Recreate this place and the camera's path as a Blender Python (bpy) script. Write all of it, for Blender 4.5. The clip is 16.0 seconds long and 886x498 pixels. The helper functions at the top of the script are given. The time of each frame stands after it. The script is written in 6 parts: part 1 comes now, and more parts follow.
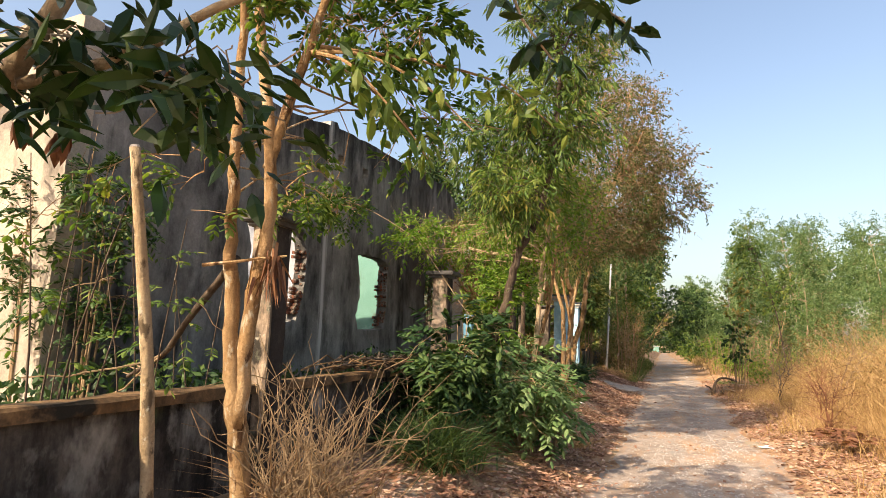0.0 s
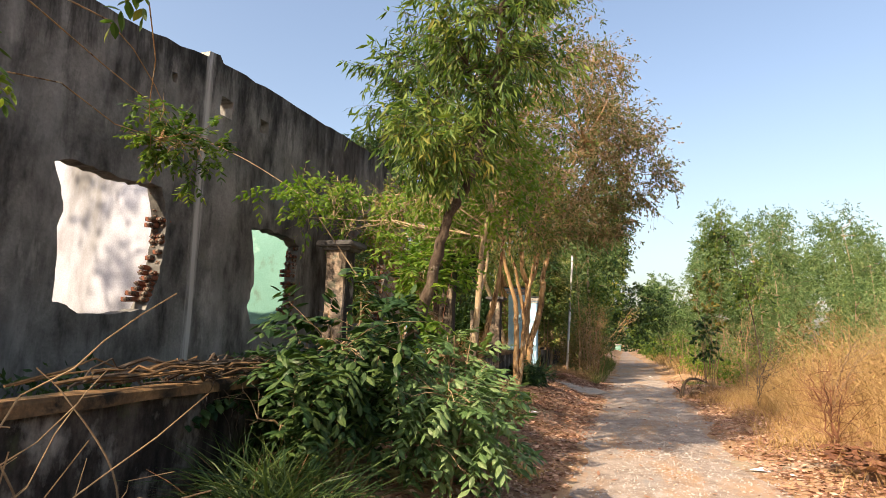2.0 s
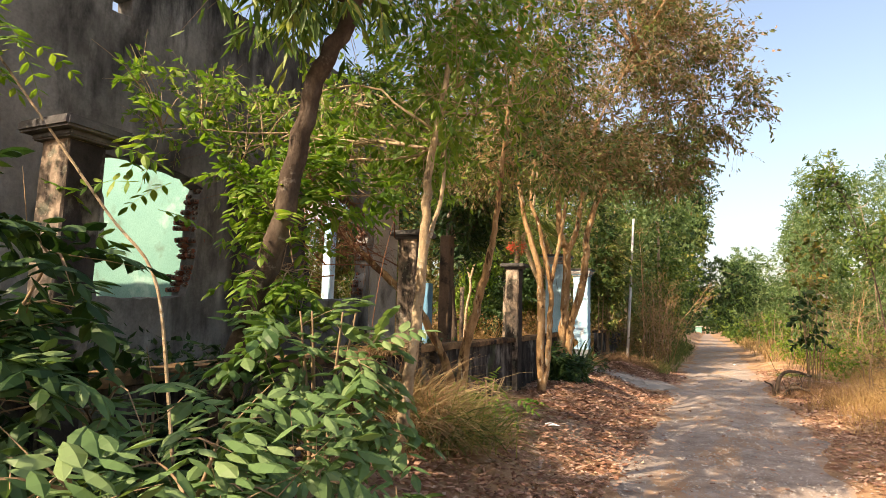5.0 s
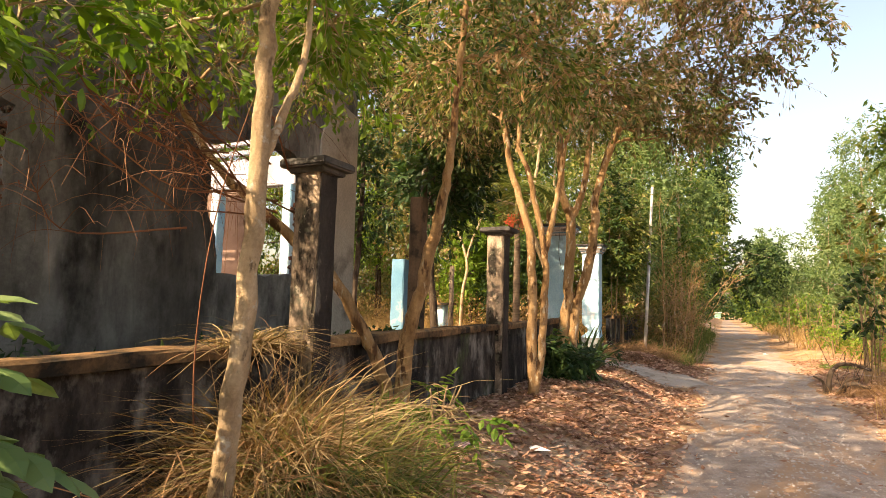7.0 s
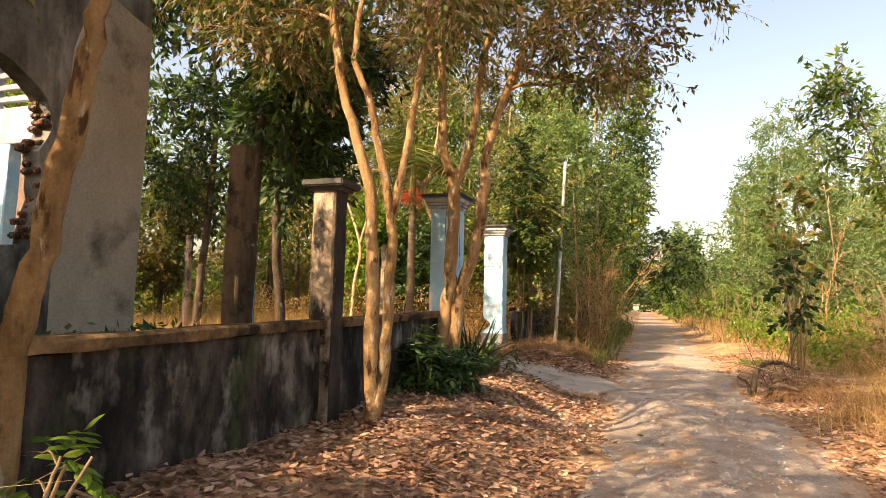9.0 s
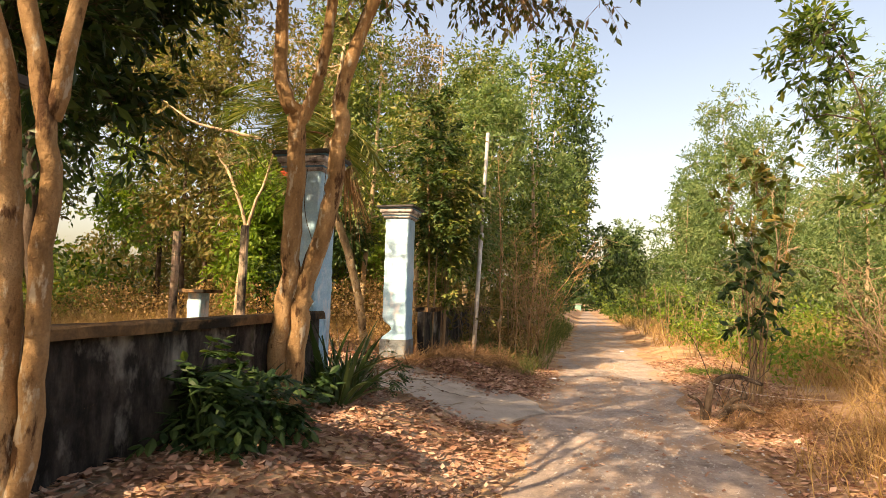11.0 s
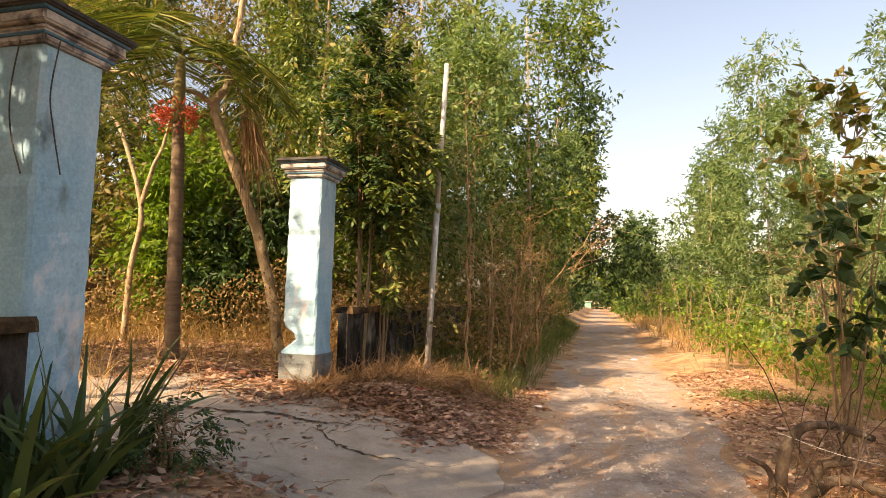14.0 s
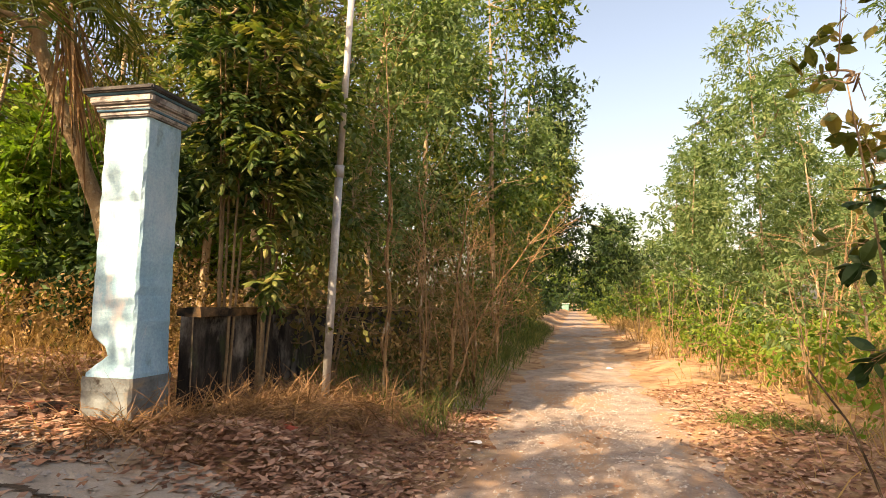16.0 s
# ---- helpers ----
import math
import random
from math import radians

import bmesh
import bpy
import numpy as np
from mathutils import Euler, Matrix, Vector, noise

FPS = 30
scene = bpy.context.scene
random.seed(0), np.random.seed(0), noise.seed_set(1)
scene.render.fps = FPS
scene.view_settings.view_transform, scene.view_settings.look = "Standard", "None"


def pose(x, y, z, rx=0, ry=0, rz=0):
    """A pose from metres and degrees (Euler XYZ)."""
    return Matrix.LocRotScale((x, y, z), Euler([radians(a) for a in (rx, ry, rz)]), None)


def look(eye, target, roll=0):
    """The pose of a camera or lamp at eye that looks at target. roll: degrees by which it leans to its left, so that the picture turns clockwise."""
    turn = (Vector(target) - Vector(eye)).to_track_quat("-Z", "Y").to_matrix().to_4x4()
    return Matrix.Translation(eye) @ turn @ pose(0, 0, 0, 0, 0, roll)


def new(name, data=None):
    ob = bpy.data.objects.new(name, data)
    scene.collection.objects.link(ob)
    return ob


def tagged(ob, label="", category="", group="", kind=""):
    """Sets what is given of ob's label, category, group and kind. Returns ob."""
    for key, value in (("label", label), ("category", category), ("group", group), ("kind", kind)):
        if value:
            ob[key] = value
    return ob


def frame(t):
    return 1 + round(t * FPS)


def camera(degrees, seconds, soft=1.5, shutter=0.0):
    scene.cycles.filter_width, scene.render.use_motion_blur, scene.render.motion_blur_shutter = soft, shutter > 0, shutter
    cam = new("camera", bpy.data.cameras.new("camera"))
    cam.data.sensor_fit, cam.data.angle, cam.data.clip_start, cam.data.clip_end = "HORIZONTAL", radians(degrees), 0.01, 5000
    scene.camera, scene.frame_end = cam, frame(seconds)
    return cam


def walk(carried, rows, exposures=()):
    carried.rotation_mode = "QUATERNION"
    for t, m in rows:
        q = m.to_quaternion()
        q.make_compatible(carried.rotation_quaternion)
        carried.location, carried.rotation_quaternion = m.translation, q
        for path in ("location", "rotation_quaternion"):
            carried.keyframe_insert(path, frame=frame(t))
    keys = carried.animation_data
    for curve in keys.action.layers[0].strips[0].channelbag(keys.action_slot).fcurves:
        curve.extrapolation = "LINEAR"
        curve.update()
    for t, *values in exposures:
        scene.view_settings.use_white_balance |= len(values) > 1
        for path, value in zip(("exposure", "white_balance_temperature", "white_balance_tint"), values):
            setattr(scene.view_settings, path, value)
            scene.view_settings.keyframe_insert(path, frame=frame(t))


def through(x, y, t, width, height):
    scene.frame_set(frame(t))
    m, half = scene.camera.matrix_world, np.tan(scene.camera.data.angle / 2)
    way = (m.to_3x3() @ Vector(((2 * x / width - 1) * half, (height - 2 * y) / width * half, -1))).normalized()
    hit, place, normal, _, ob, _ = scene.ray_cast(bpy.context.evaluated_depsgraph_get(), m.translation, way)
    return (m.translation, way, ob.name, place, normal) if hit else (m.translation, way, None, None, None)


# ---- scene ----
cam = camera(74.09, 16.0, soft=0.7)
ROWS = [
    (0.0, 0.061, 0.047, 1.578, 98.62, -1.87, 20.74),
    (0.5, -0.001, 0.657, 1.558, 97.9, -1.74, 20.49),
    (1.0, -0.047, 1.201, 1.531, 97.19, -1.77, 19.56),
    (1.5, -0.076, 1.847, 1.54, 97.21, -1.74, 17.61),
    (2.0, -0.069, 2.389, 1.548, 98.69, -1.64, 17.38),
    (2.5, 0.079, 2.963, 1.596, 100.14, -1.49, 17.77),
    (3.0, 0.18, 3.505, 1.613, 100.21, -1.47, 19.07),
    (3.5, 0.318, 4.117, 1.577, 99.45, -1.5, 21.04),
    (4.0, 0.294, 4.78, 1.575, 98.82, -1.63, 21.99),
    (6.5, -0.21, 7.676, 1.565, 94.12, -1.45, 27.33),
    (7.0, -0.252, 8.348, 1.509, 95.42, -1.45, 25.89),
    (7.5, -0.322, 8.982, 1.546, 95.72, -1.43, 23.84),
    (8.0, -0.27, 9.613, 1.52, 96.09, -1.47, 23.2),
    (8.5, -0.292, 10.272, 1.529, 95.36, -1.44, 20.65),
    (9.0, -0.238, 10.859, 1.484, 94.91, -1.4, 19.1),
    (9.5, -0.201, 11.513, 1.497, 94.53, -1.54, 16.0),
    (12.0, -0.032, 14.534, 1.477, 95.69, -1.57, 13.85),
    (12.5, -0.027, 15.036, 1.473, 96.11, -1.58, 14.14),
    (13.0, -0.005, 15.675, 1.526, 95.62, -1.47, 13.8),
    (13.5, 0.006, 16.205, 1.502, 95.3, -1.45, 14.15),
    (14.0, 0.076, 16.823, 1.497, 94.69, -1.5, 15.04),
    (14.5, 0.077, 17.355, 1.473, 94.96, -1.51, 14.28),
    (15.0, 0.189, 17.965, 1.471, 95.17, -1.46, 13.85),
    (15.5, 0.206, 18.565, 1.482, 94.7, -1.4, 12.39),
    (16.0, 0.254, 19.124, 1.448, 95.02, -1.22, 13.07),
]
EXPOSURES = ((0.0, 0.88, 6800, 13), (4.0, 0.9, 6850, 15), (6.5, 1.36, 7800, 16), (9.5, 1.22, 8400, 18), (12.0, 1.1, 8600, 20), (16.0, 1.16, 8400, 19))
walk(cam, [(t, pose(x, y, z, rx, ry, rz)) for t, x, y, z, rx, ry, rz in ROWS], EXPOSURES)

# ---- world, sun and exposure ----
SUN = Vector((-0.36, -0.70, 0.60)).normalized()
world = bpy.data.worlds.new("world")
scene.world = world
world.use_nodes = True
wn = world.node_tree.nodes
sky = wn.new("ShaderNodeTexSky")
sky.sky_type = "NISHITA"
sky.sun_disc = False
sky.sun_elevation = math.asin(SUN.z)
sky.sun_rotation = math.atan2(SUN.x, SUN.y)
sky.air_density, sky.dust_density, sky.ozone_density = 1.2, 4.0, 0.7
world.node_tree.links.new(sky.outputs[0], wn["Background"].inputs[0])
wn["Background"].inputs[1].default_value = 0.15
sun_data = bpy.data.lights.new("sun", "SUN")
sun_data.energy, sun_data.angle, sun_data.color = 5.4, radians(0.6), (1.0, 0.83, 0.60)
sun = new("sun", sun_data)
sun.matrix_world = look(SUN * 60, (0, 0, 0))
scene.view_settings.exposure = 0.9

# ---- materials ----


def ramp(nt, fac, stops):
    r = nt.nodes.new("ShaderNodeValToRGB")
    el = r.color_ramp.elements
    while len(el) < len(stops):
        el.new(0.5)
    for e, (p, c) in zip(el, stops):
        e.position, e.color = p, (*c, 1)
    nt.links.new(fac, r.inputs[0])
    return r.outputs[0]


def noise_tex(nt, scale, detail=6.0, rough=0.6, stretch=(1, 1, 1), distort=0.0, coord="Object"):
    tc = nt.nodes.new("ShaderNodeTexCoord")
    mp = nt.nodes.new("ShaderNodeMapping")
    mp.inputs["Scale"].default_value = stretch
    nt.links.new(tc.outputs[coord], mp.inputs[0])
    n = nt.nodes.new("ShaderNodeTexNoise")
    n.inputs["Scale"].default_value, n.inputs["Detail"].default_value = scale, detail
    n.inputs["Roughness"].default_value, n.inputs["Distortion"].default_value = rough, distort
    nt.links.new(mp.outputs[0], n.inputs[0])
    return n.outputs[0]


def mix(nt, fac, a, b, mode="MIX"):
    m = nt.nodes.new("ShaderNodeMix")
    m.data_type, m.blend_type = "RGBA", mode
    for sock, v in ((m.inputs[0], fac), (m.inputs[6], a), (m.inputs[7], b)):
        if isinstance(v, (int, float)):
            sock.default_value = v
        elif isinstance(v, tuple):
            sock.default_value = (*v, 1)
        else:
            nt.links.new(v, sock)
    return m.outputs[2]


def bump(nt, height, strength, dist=0.02):
    b = nt.nodes.new("ShaderNodeBump")
    b.inputs["Strength"].default_value, b.inputs["Distance"].default_value = strength, dist
    nt.links.new(height, b.inputs["Height"])
    return b.outputs[0]


def material(name):
    m = bpy.data.materials.new(name)
    m.use_nodes = True
    return m, m.node_tree, m.node_tree.nodes["Principled BSDF"]


def surface(name, stops, scale, rough=0.9, stretch=(1, 1, 1), grain=60.0, relief=0.35, stain=None, stain_scale=0.8,
            stain_at=(0.5, 0.62), stain_stretch=(1, 1, 1), stain2=None, stain2_scale=2.0, stain2_at=(0.55, 0.65), stain2_stretch=(1, 1, 1), stain3=None, stain3_scale=3.0, stain3_at=(0.56, 0.62), stain3_stretch=(1, 1, 1), metal=0.0, dist=0.02):
    """A rough surface: a colour ramp on noise, fine grain and up to three layers of stains."""
    m, nt, p = material(name)
    col = ramp(nt, noise_tex(nt, scale, 8, 0.65, stretch), stops)
    fine = noise_tex(nt, grain, 4, 0.7)
    col = mix(nt, 0.45, col, ramp(nt, fine, [(0.25, (0.35, 0.35, 0.35)), (0.75, (0.9, 0.9, 0.9))]), "OVERLAY")
    for s, sc, at, st in ((stain, stain_scale, stain_at, stain_stretch), (stain2, stain2_scale, stain2_at, stain2_stretch), (stain3, stain3_scale, stain3_at, stain3_stretch)):
        if s:
            k = ramp(nt, noise_tex(nt, sc, 7, 0.62, st), [(at[0], (0, 0, 0)), (at[1], (1, 1, 1))])
            col = mix(nt, k, col, s)
    nt.links.new(col, p.inputs["Base Color"])
    p.inputs["Roughness"].default_value, p.inputs["Metallic"].default_value = rough, metal
    p.inputs["Specular IOR Level"].default_value = 0.15
    nt.links.new(bump(nt, noise_tex(nt, grain * 0.45, 8, 0.7), relief, dist), p.inputs["Normal"])
    return m


def leaf_material(name, stops, through=0.35, rough=0.45, patch=0.9):
    """Leaves: each its own colour, larger patches over the crown, and light that shines through."""
    m, nt, p = material(name)
    geo = nt.nodes.new("ShaderNodeNewGeometry")
    big = noise_tex(nt, patch, 3, 0.5)
    add = nt.nodes.new("ShaderNodeMath")
    add.operation = "MULTIPLY_ADD"
    nt.links.new(big, add.inputs[0])
    add.inputs[1].default_value = 0.9
    half = nt.nodes.new("ShaderNodeMath")
    half.operation = "MULTIPLY_ADD"
    nt.links.new(geo.outputs["Random Per Island"], half.inputs[0])
    half.inputs[1].default_value, half.inputs[2].default_value = 0.6, -0.25
    nt.links.new(half.outputs[0], add.inputs[2])
    col = ramp(nt, add.outputs[0], stops)
    nt.links.new(col, p.inputs["Base Color"])
    p.inputs["Roughness"].default_value = rough
    p.inputs["Specular IOR Level"].default_value = 0.22
    tr = nt.nodes.new("ShaderNodeBsdfTranslucent")
    nt.links.new(mix(nt, 1.0, col, (1.2, 1.3, 0.55), "MULTIPLY"), tr.inputs[0])
    ms = nt.nodes.new("ShaderNodeMixShader")
    ms.inputs[0].default_value = through
    nt.links.new(p.outputs[0], ms.inputs[1])
    nt.links.new(tr.outputs[0], ms.inputs[2])
    nt.links.new(ms.outputs[0], nt.nodes["Material Output"].inputs[0])
    return m


M = {}
M["ground"] = surface("dirt_ground", [(0.3, (0.19, 0.115, 0.065)), (0.5, (0.33, 0.21, 0.12)), (0.72, (0.46, 0.32, 0.2))], 1.1, grain=45, relief=0.5, stain=(0.2, 0.1, 0.055), stain_scale=2.5, stain2=(0.30, 0.26, 0.2), stain2_scale=0.5, dist=0.03)
M["road"] = surface("gravel_road", [(0.28, (0.153, 0.126, 0.107)), (0.5, (0.261, 0.214, 0.182)), (0.75, (0.36, 0.312, 0.281))], 3.5, grain=38, relief=0.55, stain=(0.34, 0.225, 0.145), stain_scale=1.1, stain_at=(0.48, 0.62), stain_stretch=(1.6, 0.5, 1), stain2=(0.24, 0.23, 0.22), stain2_scale=1.6, stain2_at=(0.58, 0.7), stain2_stretch=(1.5, 0.5, 1), dist=0.03)
M["leaf_soil"] = surface("dark_leaf_soil", [(0.3, (0.035, 0.026, 0.02)), (0.7, (0.1, 0.07, 0.05))], 6.0, grain=60)
M["stone"] = surface("gravel_stone", [(0.3, (0.195, 0.18, 0.172)), (0.7, (0.39, 0.36, 0.328))], 3.0, grain=80)
M["slab"] = surface("concrete_slab", [(0.3, (0.224, 0.189, 0.155)), (0.7, (0.406, 0.355, 0.302))], 1.8, grain=70, relief=0.25, stain=(0.21, 0.15, 0.1), stain_scale=1.8, stain_at=(0.56, 0.68))
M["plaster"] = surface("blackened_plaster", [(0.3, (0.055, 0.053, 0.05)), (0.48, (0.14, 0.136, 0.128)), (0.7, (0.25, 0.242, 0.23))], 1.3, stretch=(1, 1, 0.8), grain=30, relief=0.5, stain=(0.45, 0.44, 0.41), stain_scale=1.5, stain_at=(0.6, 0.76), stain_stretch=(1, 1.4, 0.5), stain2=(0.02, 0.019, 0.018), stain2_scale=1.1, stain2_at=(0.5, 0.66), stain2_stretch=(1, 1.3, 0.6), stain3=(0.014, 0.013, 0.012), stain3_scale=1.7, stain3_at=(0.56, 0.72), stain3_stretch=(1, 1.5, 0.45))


def run_marks(m, seam_y):
    """Mould and lime that ran down a wall: narrow upright streaks, black runs from the top edge and one pale seam. Also
    paints canopy shade on one stretch.
    """
    nt = m.node_tree
    p = nt.nodes["Principled BSDF"]
    col = p.inputs["Base Color"].links[0].from_socket
    pale = ramp(nt, noise_tex(nt, 2.4, 5, 0.6, (1, 1.3, 0.3)), [(0.5, (0, 0, 0)), (0.74, (0.5, 0.5, 0.5))])
    col = mix(nt, pale, col, (0.30, 0.295, 0.285))
    black = ramp(nt, noise_tex(nt, 1.7, 7, 0.72, (1, 1.7, 0.3), 0.4), [(0.54, (0, 0, 0)), (0.74, (0.6, 0.6, 0.6))])
    col = mix(nt, black, col, (0.017, 0.016, 0.015))
    xyz = nt.nodes.new("ShaderNodeSeparateXYZ")
    nt.links.new(nt.nodes.new("ShaderNodeTexCoord").outputs["Object"], xyz.inputs[0])

    def calc(op, a, b):
        n = nt.nodes.new("ShaderNodeMath")
        n.operation = op
        for sock, v in zip(n.inputs, (a, b)):
            if isinstance(v, (int, float)):
                sock.default_value = v
            else:
                nt.links.new(v, sock)
        return n.outputs[0]
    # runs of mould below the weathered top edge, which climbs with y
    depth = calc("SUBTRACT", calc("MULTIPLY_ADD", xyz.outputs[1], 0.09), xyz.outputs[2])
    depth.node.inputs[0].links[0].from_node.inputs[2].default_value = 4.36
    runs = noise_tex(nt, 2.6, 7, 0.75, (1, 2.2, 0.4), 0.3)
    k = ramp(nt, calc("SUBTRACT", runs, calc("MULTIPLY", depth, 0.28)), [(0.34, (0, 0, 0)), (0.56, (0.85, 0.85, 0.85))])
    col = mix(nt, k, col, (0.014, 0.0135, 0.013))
    # tree canopy shade put into the wall colour between the second window and the third
    canopy_shade = calc("ADD", calc("MINIMUM", calc("MULTIPLY", calc("SUBTRACT", xyz.outputs[1], 10.9), 0.16), calc("MULTIPLY", calc("SUBTRACT", 13.3, xyz.outputs[1]), 0.4)), noise_tex(nt, 1.3, 6, 0.65, (1, 1, 0.6)))
    col = mix(nt, ramp(nt, canopy_shade, [(0.45, (0, 0, 0)), (0.8, (0.68, 0.68, 0.68))]), col, (0.038, 0.032, 0.027))
    # lime washed out of the seam between two bays
    off = calc("ABSOLUTE", calc("SUBTRACT", xyz.outputs[1], seam_y), 0)
    seam = calc("SUBTRACT", calc("MULTIPLY", noise_tex(nt, 3.0, 6, 0.7, (1, 5.0, 0.25)), 1.25), calc("MULTIPLY", off, 5.0))
    col = mix(nt, ramp(nt, seam, [(0.2, (0, 0, 0)), (0.55, (0.95, 0.95, 0.95))]), col, (0.46, 0.45, 0.435))
    nt.links.new(col, p.inputs["Base Color"])


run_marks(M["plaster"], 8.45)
M["plaster_grey"] = surface("smooth_grey_render", [(0.3, (0.242, 0.215, 0.183)), (0.7, (0.39, 0.355, 0.304))], 1.3, stretch=(1, 1, 0.5), grain=40, relief=0.3, stain=(0.1, 0.088, 0.075), stain_scale=1.6, stain_at=(0.55, 0.72))
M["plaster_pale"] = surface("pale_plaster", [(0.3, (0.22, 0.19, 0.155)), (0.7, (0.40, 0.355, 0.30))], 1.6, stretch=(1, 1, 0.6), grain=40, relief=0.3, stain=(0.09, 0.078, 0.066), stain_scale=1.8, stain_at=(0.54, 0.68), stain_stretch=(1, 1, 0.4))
M["white"] = surface("white_lime_wall", [(0.3, (0.281, 0.294, 0.338)), (0.7, (0.405, 0.424, 0.492))], 1.2, grain=40, relief=0.15, stain=(0.2, 0.195, 0.19), stain_scale=1.5, stain_at=(0.46, 0.7), stain_stretch=(1, 1, 0.4))
M["green"] = surface("mint_green_wall", [(0.3, (0.108, 0.232, 0.203)), (0.7, (0.158, 0.3, 0.265))], 1.0, grain=40, relief=0.15, stain=(0.34, 0.5, 0.45), stain_scale=1.4, stain_at=(0.6, 0.75), stain2=(0.1, 0.13, 0.1), stain2_scale=2.2, stain2_at=(0.56, 0.74))
M["pink"] = surface("bare_pink_render", [(0.3, (0.13, 0.085, 0.07)), (0.7, (0.21, 0.145, 0.12))], 1.4, grain=40, relief=0.25, stain=(0.1, 0.07, 0.055), stain_scale=1.3, stain_at=(0.54, 0.68))
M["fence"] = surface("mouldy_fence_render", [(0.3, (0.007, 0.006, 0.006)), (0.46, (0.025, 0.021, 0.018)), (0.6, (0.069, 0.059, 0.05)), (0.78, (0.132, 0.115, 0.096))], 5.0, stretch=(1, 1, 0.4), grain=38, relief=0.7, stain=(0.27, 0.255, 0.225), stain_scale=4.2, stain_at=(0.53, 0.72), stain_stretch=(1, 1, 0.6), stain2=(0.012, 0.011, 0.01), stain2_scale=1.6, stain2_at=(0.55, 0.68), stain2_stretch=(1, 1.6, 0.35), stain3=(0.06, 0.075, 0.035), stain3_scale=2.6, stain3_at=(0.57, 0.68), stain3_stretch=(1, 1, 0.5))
M["coping"] = surface("rusty_coping", [(0.3, (0.04, 0.03, 0.02)), (0.5, (0.13, 0.08, 0.042)), (0.72, (0.3, 0.18, 0.085))], 3.4, grain=45, relief=0.6, stain=(0.022, 0.019, 0.015), stain_scale=2.6, stain_at=(0.5, 0.6))
M["pillar"] = surface("weathered_pillar_render", [(0.3, (0.16, 0.12, 0.088)), (0.55, (0.29, 0.225, 0.17)), (0.75, (0.42, 0.345, 0.275))], 4.0, stretch=(1, 1, 0.5), grain=45, relief=0.5, stain=(0.03, 0.026, 0.022), stain_scale=5.0, stain_at=(0.46, 0.58), stain_stretch=(1, 1, 0.4), stain2=(0.1, 0.1, 0.075), stain2_scale=9.0, stain2_at=(0.52, 0.64), stain3=(0.38, 0.34, 0.28), stain3_scale=14.0, stain3_at=(0.62, 0.7))
M["brown_col"] = surface("dark_brown_render", [(0.3, (0.05, 0.034, 0.022)), (0.7, (0.15, 0.1, 0.066))], 4.0, stretch=(1, 1, 0.4), grain=45, relief=0.4, stain=(0.025, 0.02, 0.016), stain_scale=3.0, stain_at=(0.55, 0.66))
M["blue"] = surface("pale_blue_limewash", [(0.3, (0.2, 0.4, 0.56)), (0.55, (0.34, 0.53, 0.68)), (0.8, (0.53, 0.67, 0.78))], 2.2, stretch=(1, 1, 0.5), grain=45, relief=0.3, stain=(0.74, 0.75, 0.78), stain_scale=2.4, stain_at=(0.57, 0.66), stain_stretch=(1, 1, 0.5), stain2=(0.085, 0.1, 0.085), stain2_scale=2.6, stain2_at=(0.58, 0.72), stain2_stretch=(1, 1, 0.5))
M["foot"] = surface("stained_foot_render", [(0.3, (0.11, 0.116, 0.114)), (0.55, (0.182, 0.209, 0.216)), (0.8, (0.231, 0.29, 0.318))], 4.0, stretch=(1, 1, 0.6), grain=45, relief=0.5, stain=(0.045, 0.04, 0.035), stain_scale=4.0, stain_at=(0.52, 0.6), stain2=(0.3, 0.25, 0.19), stain2_scale=3.0, stain2_at=(0.58, 0.68))
# mould tone, deepened so the colour also holds the shade of the sunless side
M["mould"] = surface("mould_and_shade_render", [(0.3, (0.013, 0.011, 0.01)), (0.5, (0.033, 0.028, 0.025)), (0.75, (0.078, 0.066, 0.056))], 3.6, stretch=(1, 1, 0.45), grain=45, relief=0.6, stain=(0.27, 0.24, 0.2), stain_scale=3.2, stain_at=(0.6, 0.72), stain_stretch=(1, 1, 0.5))
M["deep_blue"] = surface("blue_paint", [(0.3, (0.073, 0.184, 0.288)), (0.7, (0.127, 0.255, 0.357))], 2.2, grain=45, relief=0.2, stain=(0.4, 0.42, 0.4), stain_scale=2.2, stain_at=(0.6, 0.72))
M["cap_dark"] = surface("dark_cap", [(0.3, (0.03, 0.03, 0.032)), (0.7, (0.12, 0.115, 0.11))], 4.0, grain=60, relief=0.4)
M["cap_grey"] = surface("grey_moulding", [(0.3, (0.30, 0.29, 0.28)), (0.7, (0.55, 0.52, 0.5))], 4.0, grain=60, relief=0.3, stain=(0.14, 0.13, 0.13), stain_scale=5)
M["brick"] = surface("red_brick", [(0.3, (0.13, 0.05, 0.032)), (0.7, (0.32, 0.125, 0.075))], 6.0, grain=70, relief=0.6, stain=(0.03, 0.022, 0.018), stain_scale=6.0, stain_at=(0.48, 0.6), stain2=(0.24, 0.2, 0.165), stain2_scale=8.0, stain2_at=(0.55, 0.64))
M["galv"] = surface("galvanised_steel", [(0.3, (0.294, 0.294, 0.294)), (0.7, (0.434, 0.434, 0.434))], 6.0, rough=0.45, grain=40, relief=0.1, metal=0.2)
